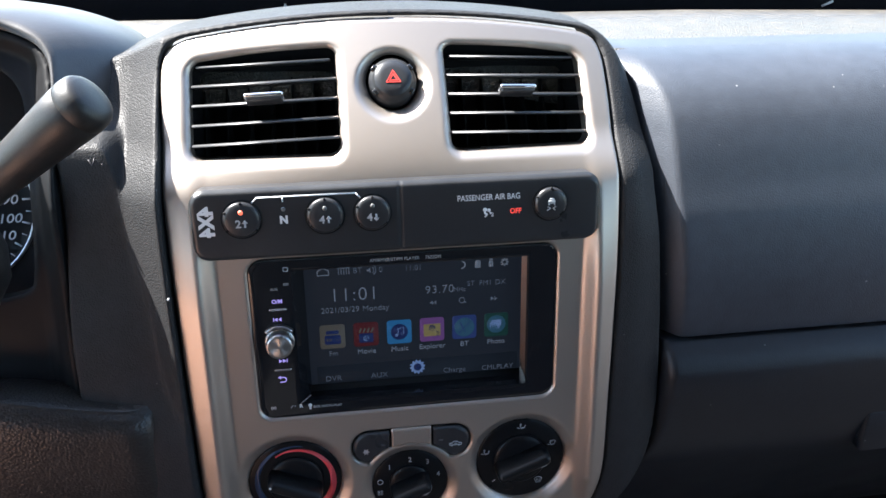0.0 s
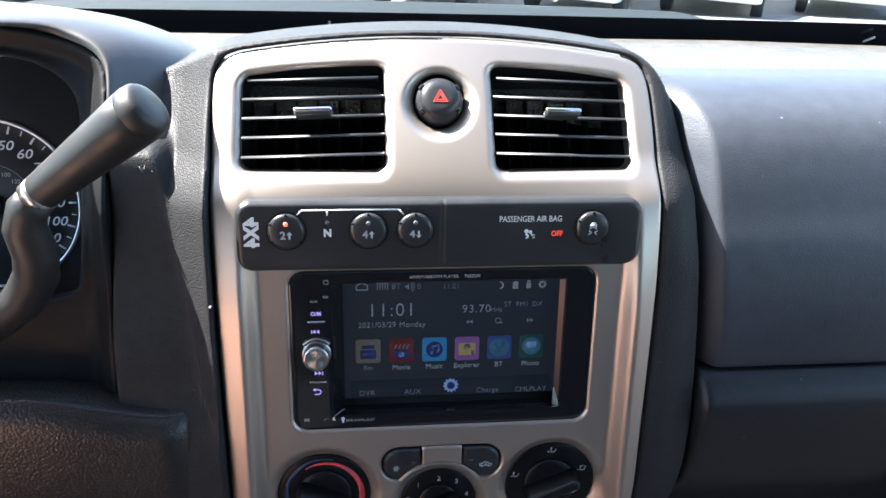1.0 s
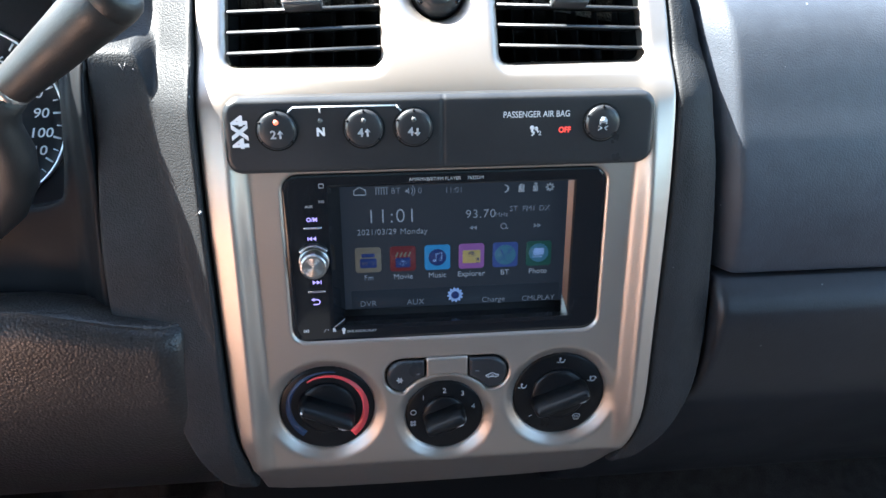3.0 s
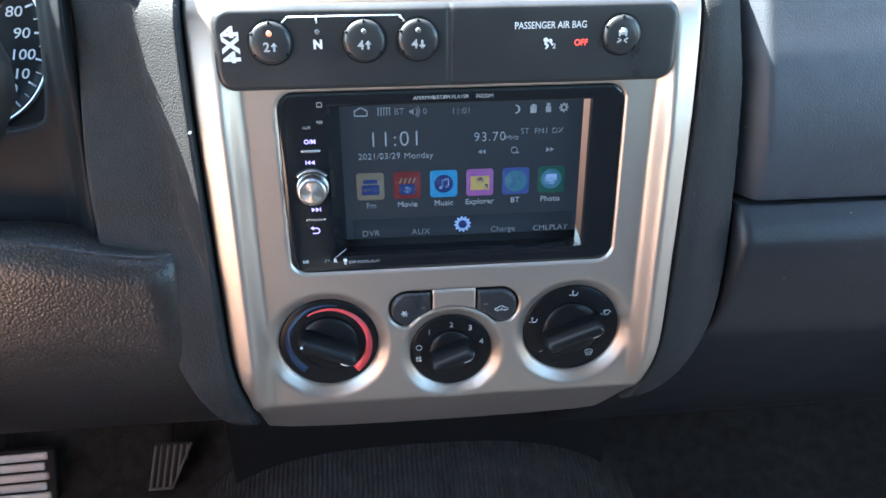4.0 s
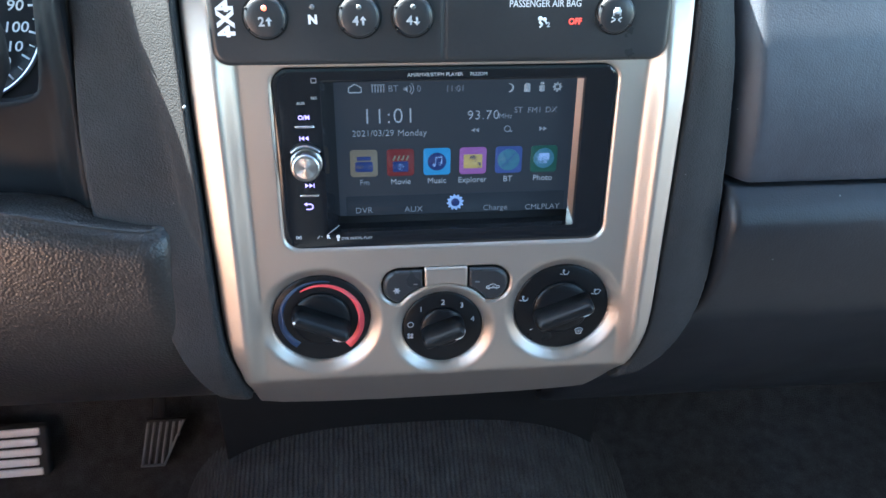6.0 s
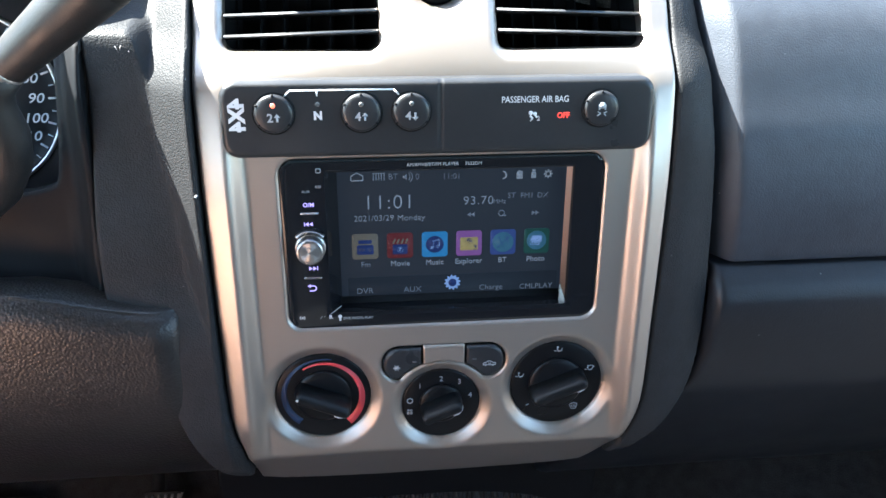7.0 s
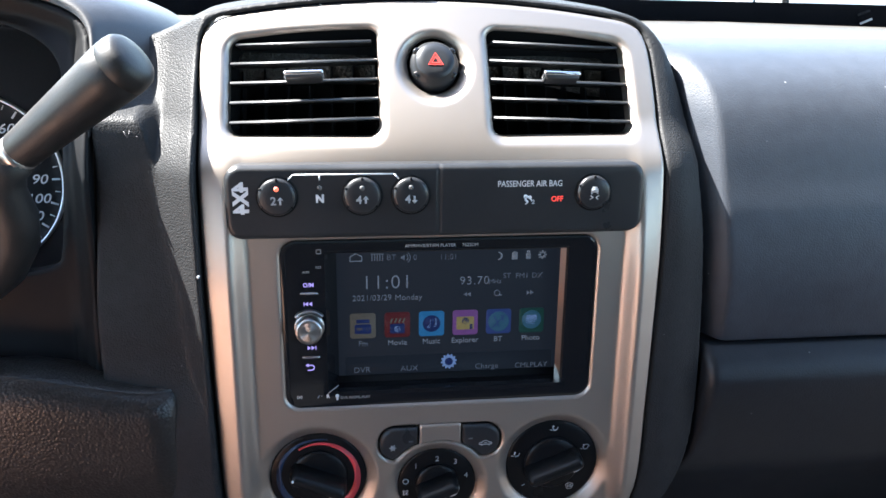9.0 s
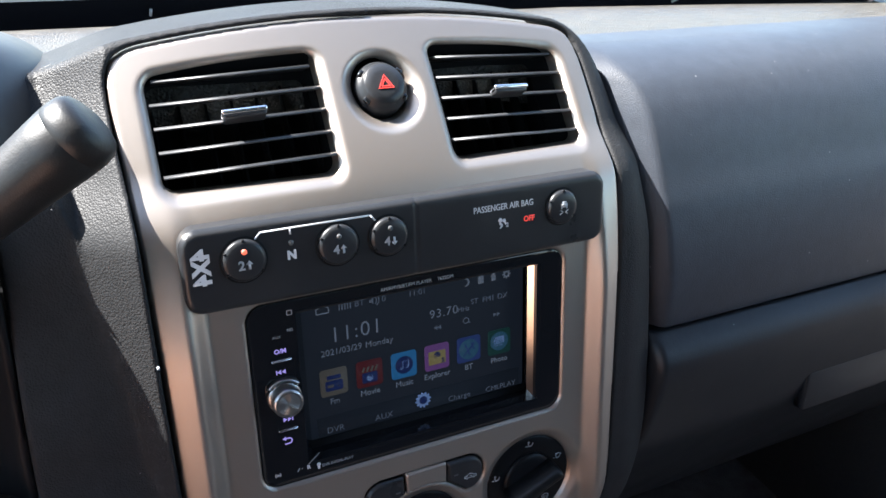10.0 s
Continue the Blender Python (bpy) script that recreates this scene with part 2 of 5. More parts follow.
def tube(points, radii, segs=16):
    rings = []
    up = Vector((0.1, 1, 0.2)).normalized()
    pts = [Vector(p) for p in points]
    for i, p in enumerate(pts):
        d = (pts[min(i + 1, len(pts) - 1)] - pts[max(i - 1, 0)]).normalized()
        a = d.cross(up).normalized()
        b = d.cross(a)
        r = radii[i] if isinstance(radii, (list, tuple)) else radii
        rings.append([tuple(p + r * (math.cos(2 * math.pi * k / segs) * a + math.sin(2 * math.pi * k / segs) * b)) for k in range(segs)])
    return loft(rings, True, (True, True))


def offset(poly, d):
    out = []
    n = len(poly)
    for i in range(n):
        p, q, r = (Vector(poly[(i + k) % n]) for k in (-1, 0, 1))
        e1, e2 = (q - p).normalized(), (r - q).normalized()
        nn = Vector((e1.y, -e1.x)) + Vector((e2.y, -e2.x))
        nn.normalize()
        c = max(nn.dot(Vector((e1.y, -e1.x))), 0.5)
        out.append(tuple(q + nn * d / c))
    return out


def prism(poly, z0, z1, bevel=0.0, steps=2):
    """A counter-clockwise outline raised from z0 to z1, its upper edge rounded."""
    rings = [[(x, y, z0) for x, y in poly]]
    if bevel:
        for k in range(steps + 1):
            a = math.pi / 2 * k / steps
            o = offset(poly, -bevel * (1 - math.cos(a)))
            rings.append([(x, y, z1 - bevel + bevel * math.sin(a)) for x, y in o])
    else:
        rings.append([(x, y, z1) for x, y in poly])
    return loft(rings, True, (True, True))


def rrect(w, h, r, cx=0.0, cy=0.0, k=5):
    out = []
    for sx, sy, a0 in ((1, 1, 0), (-1, 1, 90), (-1, -1, 180), (1, -1, 270)):
        for i in range(k + 1):
            a = radians(a0 + 90 * i / k)
            out.append((cx + sx * (w / 2 - r) + r * math.cos(a), cy + sy * (h / 2 - r) + r * math.sin(a)))
    return out


def circle(r, cx=0.0, cy=0.0, n=24):
    return [(cx + r * math.cos(2 * math.pi * i / n), cy + r * math.sin(2 * math.pi * i / n)) for i in range(n)]


def bar(x0, y0, x1, y1, w):
    d = Vector((x1 - x0, y1 - y0)).normalized() * w / 2
    nx, ny = -d.y, d.x
    return [(x0 - nx, y0 - ny), (x1 - nx, y1 - ny), (x1 + nx, y1 + ny), (x0 + nx, y0 + ny)]


def arc_band(r0, r1, a0, a1, cx=0.0, cy=0.0, n=28):
    a = [radians(a0 + (a1 - a0) * i / n) for i in range(n + 1)]
    return [(cx + r1 * math.cos(t), cy + r1 * math.sin(t)) for t in a] + [(cx + r0 * math.cos(t), cy + r0 * math.sin(t)) for t in reversed(a)]


def flat(polys, z, thick=0.0003):
    return merge(*[prism(p, z, z + thick) for p in polys])


def box(w, d, h, bevel=0.0, at=(0, 0, 0), seg=2):
    bm = bmesh.new()
    bmesh.ops.create_cube(bm, size=1)
    for v in bm.verts:
        v.co = Vector((v.co.x * w + at[0], v.co.y * d + at[1], v.co.z * h + at[2]))
    if bevel:
        bmesh.ops.bevel(bm, geom=bm.edges[:], offset=bevel, segments=seg, affect="EDGES", profile=0.5)
    me = bpy.data.meshes.new("tmp")
    bm.to_mesh(me)
    bm.free()
    out = [tuple(v.co) for v in me.vertices], [tuple(p.vertices) for p in me.polygons]
    bpy.data.meshes.remove(me)
    return out


def lettering(name, text, size, mat, parent, at, turn=0.0, align="CENTER", thick=0.0002, squeeze=1.0, label="", bold=0.0, spacing=1.0, slant=0.0):
    cu = bpy.data.curves.new(name, "FONT")
    cu.body, cu.size, cu.align_x, cu.align_y, cu.extrude, cu.resolution_u, cu.offset, cu.space_character = text, size, align, "CENTER", thick, 3, bold, spacing
    cu.shear = slant
    ob = bpy.data.objects.new(name, cu)
    me = bpy.data.meshes.new_from_object(ob)
    bpy.data.objects.remove(ob)
    me.transform(pose(*at, 0, 0, turn) @ Matrix.Diagonal((squeeze, 1, 1, 1)))
    me.name = name
    return part(name, me, mat, parent, label, smooth=False)


# ---- distance fields for pierced panels ----
def sd_poly(poly, X, Y):
    P = np.array(poly)
    Q = np.roll(P, -1, axis=0)
    d = np.full(X.shape, 1e9)
    inside = np.zeros(X.shape, bool)
    for (x0, y0), (x1, y1) in zip(P, Q):
        ex, ey = x1 - x0, y1 - y0
        t = np.clip(((X - x0) * ex + (Y - y0) * ey) / (ex * ex + ey * ey + 1e-18), 0, 1)
        d = np.minimum(d, np.hypot(X - x0 - t * ex, Y - y0 - t * ey))
        c = ((y0 > Y) != (y1 > Y)) & (X < (x1 - x0) * (Y - y0) / (y1 - y0 + 1e-18) + x0)
        inside ^= c
    return np.where(inside, -d, d)


def sd_box(cx, cy, w, h, r, X, Y):
    qx, qy = np.abs(X - cx) - w / 2 + r, np.abs(Y - cy) - h / 2 + r
    return np.hypot(np.maximum(qx, 0), np.maximum(qy, 0)) + np.minimum(np.maximum(qx, qy), 0) - r


def sd_circle(cx, cy, r, X, Y):
    return np.hypot(X - cx, Y - cy) - r


def step01(a, b, x):
    t = np.clip((x - a) / (b - a), 0, 1)
    return t * t * (3 - 2 * t)


def pierced(sdf, height, x0, x1, y0, y1, step, edge, wall):
    """A sheet over the plane where sdf < 0, at the given height, its rims rounded by edge and turned back by the vector wall."""
    nx, ny = int((x1 - x0) / step) + 1, int((y1 - y0) / step) + 1
    X, Y = np.meshgrid(np.linspace(x0, x1, nx), np.linspace(y0, y1, ny))
    XC, YC = (X[:-1, :-1] + X[1:, 1:]) / 2, (Y[:-1, :-1] + Y[1:, 1:]) / 2
    keep = sdf(XC, YC) < 0
    idx = np.arange(nx * ny).reshape(ny, nx)
    quads = np.stack([idx[:-1, :-1], idx[:-1, 1:], idx[1:, 1:], idx[1:, :-1]], -1)[keep]
    pad = np.pad(keep, 1)
    count = pad[:-1, :-1].astype(int) + pad[1:, :-1] + pad[:-1, 1:] + pad[1:, 1:]
    rim = (count > 0) & (count < 4)
    h = step * 0.1
    xs, ys = X[rim].copy(), Y[rim].copy()
    for _ in range(3):
        s = sdf(xs, ys)
        gx, gy = (sdf(xs + h, ys) - sdf(xs - h, ys)) / (2 * h), (sdf(xs, ys + h) - sdf(xs, ys - h)) / (2 * h)
        g2 = np.maximum(gx * gx + gy * gy, 0.25)
        xs, ys = xs - s * gx / g2, ys - s * gy / g2
    X[rim], Y[rim] = xs, ys
    d = np.clip(-sdf(X, Y), 0, None)
    Z = height(X, Y)
    k = np.clip(1 - d / edge, 0, 1)
    Z = Z - edge * (1 - np.sqrt(np.clip(1 - k * k, 0, 1)))
    used = np.unique(quads)
    remap = -np.ones(nx * ny, int)
    remap[used] = np.arange(len(used))
    V = np.stack([X.ravel(), Y.ravel(), Z.ravel()], -1)[used]
    F = remap[quads]
    edges = {}
    for q in F:
        for a, b in zip(q, np.roll(q, -1)):
            edges[(a, b)] = 1
    outer = [(a, b) for a, b in edges if (b, a) not in edges]
    ring = sorted({a for e in outer for a in e})
    pos = {a: i for i, a in enumerate(ring)}
    n = len(V)
    W = np.array(wall)
    verts = V.tolist() + V[ring].tolist() + (V[ring] + W).tolist()
    faces = F.tolist() + [(n + pos[b], n + pos[a], n + len(ring) + pos[a], n + len(ring) + pos[b]) for a, b in outer]
    return verts, faces


def chaikin(poly, rounds=2):
    for _ in range(rounds):
        out = []
        for i in range(len(poly)):
            (x0, y0), (x1, y1) = poly[i], poly[(i + 1) % len(poly)]
            out += [(x0 * 0.75 + x1 * 0.25, y0 * 0.75 + y1 * 0.25), (x0 * 0.25 + x1 * 0.75, y0 * 0.25 + y1 * 0.75)]
        poly = out
    return poly


# ---- the dashboard's main forms ----
# Panel space: x to the passenger's side, y up the sloping face, z out towards the seats.
PANEL = pose(0, 0, 1.2, 80)
KNOBS = ((-0.0725, -0.0970, 0.0283), (-0.0015, -0.1066, 0.0238), (0.0700, -0.0965, 0.0285))
HAZ = (-0.0016, 0.1402, 0.0150)


def lean_back(v):
    d = v - 0.0945
    return -0.64 * (d + np.sqrt(d * d + 0.017 ** 2)) / 2


def trim_outline():
    upper = [(0.1252, -0.06), (0.1262, 0.0), (0.1268, 0.06), (0.1270, 0.10), (0.1283, 0.137), (0.1270, 0.158)]
    side = [(0.0970, -0.1840), (0.1060, -0.1640), (0.1115, -0.1440), (0.1160, -0.1330), (0.1198, -0.1230), (0.1241, -0.1050), (0.1250, -0.085)] + upper
    near = [(0.1150, -0.1840), (0.1158, -0.1560), (0.1175, -0.1302), (0.1222, -0.1160), (0.1245, -0.098)] + upper
    top = [(u, 0.1755 - 0.75 * u * u) for u in np.linspace(0.118, -0.118, 15)]
    return chaikin([(u - 0.002, v) for u, v in side] + [(u - 0.002, v) for u, v in top] + [(-u - 0.002, v) for u, v in reversed(near)], 2)


TRIM = trim_outline()


def sd_vent(sign, X, Y):
    u = (X + 0.002) * sign
    top = Y - (0.1620 - 0.75 * u * u)
    b = sd_box(0.0718, 0.1330, 0.0815, 0.0585, 0.006, u, Y)
    r = 0.006
    return np.minimum(np.maximum(b + r, top * 0.985 + r), 0) + np.hypot(np.maximum(b + r, 0), np.maximum(top * 0.985 + r, 0)) - r


def sd_buttons(X, Y):
    return np.maximum(sd_box(-0.0001, -0.0756, 0.0738, 0.0225, 0.0105, X, Y), 0.0318 - np.hypot(X - KNOBS[1][0], Y - KNOBS[1][1]))


def sd_trim(X, Y):
    d = sd_poly(TRIM, X, Y)
    for hole in (sd_vent(1, X, Y), sd_vent(-1, X, Y), sd_circle(*HAZ, X, Y), sd_box(0, 0, 0.178, 0.100, 0.0088, X, Y), sd_buttons(X, Y), *[sd_circle(*k, X, Y) for k in KNOBS]):
        d = np.maximum(d, -hole)
    return d


def trim_height(X, Y):
    z = lean_back(Y) - 0.5 * X * X * step01(0.085, 0.115, Y)
    z = z + (0.0085 * step01(0.1040, 0.1140, np.abs(X + 0.001)) - 0.36 * np.clip(np.abs(X + 0.001) - 0.1150, 0, None)) * (1 - step01(0.020, 0.112, Y)) * step01(-0.150, -0.105, Y)
    low = -0.1362 - Y
    z = z - 0.85 * (low + np.sqrt(low * low + 0.0022 ** 2)) / 2
    for cx, cy, r in KNOBS:
        z = z - 0.0042 * (1 - step01(r - 0.001, r + 0.0080, np.hypot(X - cx, Y - cy)))
    for sign in (1, -1):
        z = z - 0.0022 * (1 - step01(0, 0.0060, sd_vent(sign, X, Y))) ** 2
    z = z - 0.0066 * (1 - step01(HAZ[2] - 0.002, HAZ[2] + 0.0078, np.hypot(X - HAZ[0], (Y - HAZ[1]) * 1.12)))
    return z


centre_trim = thing("centre_stack_trim", "silver painted trim panel of the dashboard's centre stack", "dashboard trim", PANEL)
part("trim_panel", pierced(sd_trim, trim_height, -0.135, 0.131, -0.188, 0.18, 0.001, 0.0016, (0, 0, -0.010)), SILVER, centre_trim)
part("centre_plate", pierced(lambda X, Y: np.maximum(sd_box(-0.0003, -0.0713, 0.0246, 0.0155, 0.0008, X, Y), 0.0325 - np.hypot(X - KNOBS[1][0], Y - KNOBS[1][1])), lambda X, Y: 0.0014 + 0 * X, -0.0135, 0.013, -0.080, -0.062, 0.0006, 0.0012, (0, 0, -0.006)), SILVER, centre_trim, "small silver bridge between the two buttons")


def housing_outline():
    top = [(u - 0.002, 0.1800 - 0.72 * u * u) for u in np.linspace(0.125, -0.125, 13)]
    right = [(0.112, -0.1560), (0.134, -0.1350), (0.1490, -0.1160), (0.1565, -0.1020), (0.1605, -0.080), (0.1607, -0.043), (0.1593, -0.018), (0.1577, 0.01), (0.1547, 0.04), (0.1515, 0.07), (0.1500, 0.10), (0.1470, 0.125), (0.138, 0.153)]
    left = [(-0.140, 0.1630), (-0.158, 0.1560), (-0.172, 0.1540), (-0.1865, 0.1540), (-0.1850, 0.130), (-0.1842, 0.104), (-0.1843, 0.076), (-0.1847, 0.045), (-0.1857, 0.010), (-0.1862, -0.030), (-0.1862, -0.055), (-0.163, -0.075), (-0.150, -0.115), (-0.138, -0.145), (-0.120, -0.1600)]
    return chaikin([(-0.09, -0.1600), (0.09, -0.1600)] + right + top + left, 2)


HOUSING = housing_outline()
TRIM_GAP = offset(TRIM, 0.0012)


def sd_housing(X, Y):
    return np.maximum(sd_poly(HOUSING, X, Y), -sd_poly(TRIM_GAP, X, Y))


def fin_width(Y):
    """How far the side of the housing slopes away to the driver, up the panel."""
    return 0.0130 * step01(-0.060, -0.010, Y) + 0.0170 * step01(-0.01, 0.110, Y)


def soft_plus(x, w):
    return (x + np.sqrt(x * x + w * w)) / 2


def housing_height(X, Y):
    upright = 0.034 * step01(0.022, 0.034, -X - 0.1285) * (1 - step01(0.104, 0.132, Y))
    z = lean_back(Y - upright) - 0.5 * np.minimum(X * X, 0.0225) * step01(0.085, 0.115, Y - upright)
    low = step01(-0.158, -0.11, Y)
    right = 0.0030 * (1 - step01(0.05, 0.095, Y)) * low - 0.0015 - 0.009 * step01(0.134, 0.163, X) - 0.008 * step01(0.128, 0.158, X) * step01(0.04, 0.10, Y)
    d = np.clip(-X - 0.1285, 0, None)
    w = fin_width(Y)
    steep = 0.85 * (w - soft_plus(w - d, 0.002) + 0.0001)
    ridge = np.maximum(w, 0.021)
    t = np.clip(soft_plus(d - ridge, 0.003) / (0.057 - ridge), 0, 1)
    side = 0.0105 * low * (1 - 0.9 * step01(0.10, 0.155, Y)) * step01(0.118, 0.131, -X) - steep
    left = side + (0.0025 * low - 0.019 * step01(0.0, 0.09, Y) - side) * t
    z = z + np.where(X < 0, left, right) + 0.0015
    under = -0.1465 - Y
    return z - 1.2 * (under + np.sqrt(under * under + 0.006 ** 2)) / 2


dashboard = thing("dashboard", "charcoal grained vinyl dashboard with dusty sunlit top", "dashboard", kind="")
ob = part("centre_housing", pierced(sd_housing, housing_height, -0.21, 0.169, -0.172, 0.19, 0.001, 0.0025, (0, 0.004, -0.040)), GRAIN, dashboard)
ob.matrix_local = PANEL


def on_flank(u, v, lift=0.0003):
    return (u, v, float(housing_height(np.array(u), np.array(v))) + lift)


for marks in (((-0.1672, 0.1075), (-0.1655, 0.1040), (-0.1640, 0.1078)), ((-0.1606, 0.1050), (-0.1598, 0.1042))):
    part("scuff_mark", tube([on_flank(u, v, 0.0) for u, v in marks], 0.0002, 6), GREYTRIM, ob, "pale scuff")
part("trim_clip", moved(lathe([(0.0007, -0.002), (0.0007, 0.0003), (0.0003, 0.0006)], 12), pose(*on_flank(-0.1302, 0.0345, 0.0003))), GREYRIB, ob, "small pale clip in the joint")


def dash_z(x, y):
    """The dash top falls gently towards the windscreen."""
    return 1.337 - 0.115 * max(y - 0.10, 0) - 0.02 * max(abs(x) - 0.3, 0) + 0.008 * float((1 - step01(0.10, 0.17, y)) * (1 - step01(0.145, 0.172, -x)) * (1 - step01(0.06, 0.11, x)))


passenger_profile = [(0.016, 1.1745), (0.0075, 1.1765), (0.0045, 1.1815), (0.006, 1.215), (0.014, 1.250), (0.0245, 1.275), (0.0345, 1.297), (0.045, 1.314), (0.059, 1.3265), (0.078, 1.334), (0.100, 1.3367), (0.130, 1.3355)]


def smooth_profile(pts, k=6):
    """A soft curve through the given rows."""
    out = []
    n = len(pts)
    for i in range(n - 1):
        p0, p1, p2, p3 = (Vector(pts[min(max(j, 0), n - 1)]) for j in (i - 1, i, i + 1, i + 2))
        for s in range(k):
            t = s / k
            out.append(tuple(0.5 * ((2 * p1) + (p2 - p0) * t + (2 * p0 - 5 * p1 + 4 * p2 - p3) * t * t + (3 * p1 - p0 - 3 * p2 + p3) * t ** 3)))
    out.append(tuple(pts[-1]))
    return out


def edge_sheet(profile, edge, cols, far, draw_back):
    """A profile of (y, z) carried along x from the curved edge(z) to far; draw_back(d) sets it back at d from that edge."""
    sign = 1 if far > 0 else -1
    rings = []
    for d in cols:
        ring = []
        for y, z in profile:
            e = edge(z)
            rest = abs(far - e)
            ring.append((e + sign * (d if d < 0.08 else 0.08 + (d - 0.08) / 0.5 * (rest - 0.08)), y + draw_back(d), z))
        rings.append(ring)
    return loft(rings if sign > 0 else rings[::-1], False)


def table(*rows):
    zs, xs = [r[0] for r in rows], [r[1] for r in rows]
    return lambda z: float(np.interp(z, zs, xs))


NEAR = (0, 0.0003, 0.001, 0.002, 0.0035, 0.0055, 0.008, 0.0105, 0.013, 0.015, 0.017, 0.020, 0.025, 0.035, 0.05, 0.08, 0.2, 0.35, 0.58)
bag_back = table((0, 0.032), (0.0003, 0.0140), (0.001, 0.0132), (0.0055, 0.0080), (0.008, 0.0050), (0.0105, 0.0022), (0.013, 0.0005), (0.015, 0.0001), (0.020, 0.0))
part("airbag_panel", edge_sheet(smooth_profile(passenger_profile), table((1.18, 0.1618), (1.21, 0.1600), (1.24, 0.1568), (1.27, 0.1530), (1.30, 0.1512), (1.32, 0.1485), (1.335, 0.143)), NEAR, 0.74, bag_back), SOFT, dashboard, "smooth grained passenger airbag panel")
glove_pts = [(0.030, 1.1745), (0.009, 1.1745), (0.003, 1.1725), (-0.0035, 1.1675), (-0.0080, 1.1610), (-0.0102, 1.1540), (-0.0105, 1.14), (-0.008, 1.11), (-0.004, 1.085), (0.006, 1.062), (0.022, 1.03), (0.046, 0.985), (0.075, 0.94), (0.11, 0.89), (0.15, 0.85)]
def round_back(r, depth):
    return lambda d: depth * (1 - math.sqrt(max(1 - (1 - min(d / r, 1)) ** 2, 0)))
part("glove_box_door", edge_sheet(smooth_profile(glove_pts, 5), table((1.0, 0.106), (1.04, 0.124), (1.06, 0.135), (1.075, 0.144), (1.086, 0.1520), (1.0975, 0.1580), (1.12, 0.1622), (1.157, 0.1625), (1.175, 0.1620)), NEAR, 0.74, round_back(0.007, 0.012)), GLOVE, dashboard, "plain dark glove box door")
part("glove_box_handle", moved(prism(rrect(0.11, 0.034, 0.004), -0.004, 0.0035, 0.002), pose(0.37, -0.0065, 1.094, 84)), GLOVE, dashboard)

# Black sheet added for the deep shade below the trim.
part("shade_filler", moved(box(0.351, 0.016, 0.46, 0.004), pose(-0.0075, 0.140, 0.825, -4)), DEEP, dashboard, "added black filler for the shade between the trim and the floor hump")

# dash top, one sheet from the panels to the windscreen
def dash_top():
    xs, ys = np.linspace(-0.74, 0.74, 149), np.linspace(0.085, 0.335, 30)
    verts = [(x, y, dash_z(x, y) - 0.03 * max(0, (0.10 - y) / 0.015) ** 2) for y in ys for x in xs]
    n = len(xs)
    faces = [(j * n + i, j * n + i + 1, (j + 1) * n + i + 1, (j + 1) * n + i) for j in range(len(ys) - 1) for i in range(n - 1) if not (-0.52 < xs[i] < -0.19 and ys[j] < 0.20)]
    return verts, faces


part("dash_top", dash_top(), DASH, dashboard, "dusty textured dash top")


part("dash_core", merge(moved(box(0.57, 0.24, 0.22), pose(0.455, 0.20, 1.165)), moved(box(0.30, 0.16, 0.20), pose(0.0, 0.25, 1.165)), moved(box(0.58, 0.30, 0.08), pose(-0.45, 0.22, 1.10))), DEEP, dashboard)
# instrument hood and cluster
def super_ring(cx, cz, a, b, y, n_exp, n=72):
    pts = []
    for i in range(n):
        t = 2 * math.pi * i / n
        c, s = math.cos(t), math.sin(t)
        z = cz + b * math.copysign(abs(s) ** (2 / n_exp), s)
        x = cx + a * math.copysign(abs(c) ** (2 / n_exp), c)
        pts.append((x, y, z))
    return pts


CX = -0.350
RIM_SIDE = [(-0.1866, -0.058), (-0.1866, -0.030), (-0.1861, 0.010), (-0.1851, 0.045), (-0.1847, 0.076), (-0.1846, 0.104), (-0.1852, 0.130), (-0.1866, 0.150), (-0.1892, 0.159), (-0.1955, 0.1660), (-0.2085, 0.1720), (-0.230, 0.1775), (-0.270, 0.1825), (-0.310, 0.1845), (-0.350, 0.1850)]
OPEN_SIDE = [(-0.350, 0.0300), (-0.300, 0.0302), (-0.2316, 0.0312), (-0.2175, 0.0325), (-0.2092, 0.0352), (-0.2058, 0.0410), (-0.2025, 0.0634), (-0.2006, 0.091), (-0.2018, 0.120), (-0.2040, 0.1356), (-0.2079, 0.1441), (-0.2135, 0.1498), (-0.2228, 0.1555), (-0.2400, 0.1610), (-0.290, 0.1665), (-0.350, 0.1680)]


def mirrored(side):
    """A closed outline from its right half, about the middle of the cluster."""
    half = smooth_profile(side, 5)
    return half + [(2 * CX - u, v) for u, v in reversed(half)][1:-1]


RIM, OPENING = mirrored(RIM_SIDE), mirrored(OPEN_SIDE)


def fascia_height(X, Y):
    inner = -sd_poly(RIM, X, Y)
    fold = 0.0035 * step01(-0.205, -0.199, X) * (1 - step01(-0.02, 0.04, Y))
    return lean_back(Y) - 0.0015 - 0.0095 * step01(0.001, 0.014, inner) - 0.004 + fold


ob = part("cluster_bezel", pierced(lambda X, Y: np.maximum(sd_poly(RIM, X, Y) + 0.0006, -sd_poly(OPENING, X, Y)), fascia_height, -0.525, -0.18, -0.06, 0.19, 0.0015, 0.0012, (0, 0, -0.008)), BEZEL, dashboard, "flat dark instrument cluster surround")
ob.matrix_local = PANEL
def behind(ring):
    """The well starts behind the leaning surround."""
    return [(x, y + 0.85 * max(0, z - 1.275), z) for x, y, z in ring]


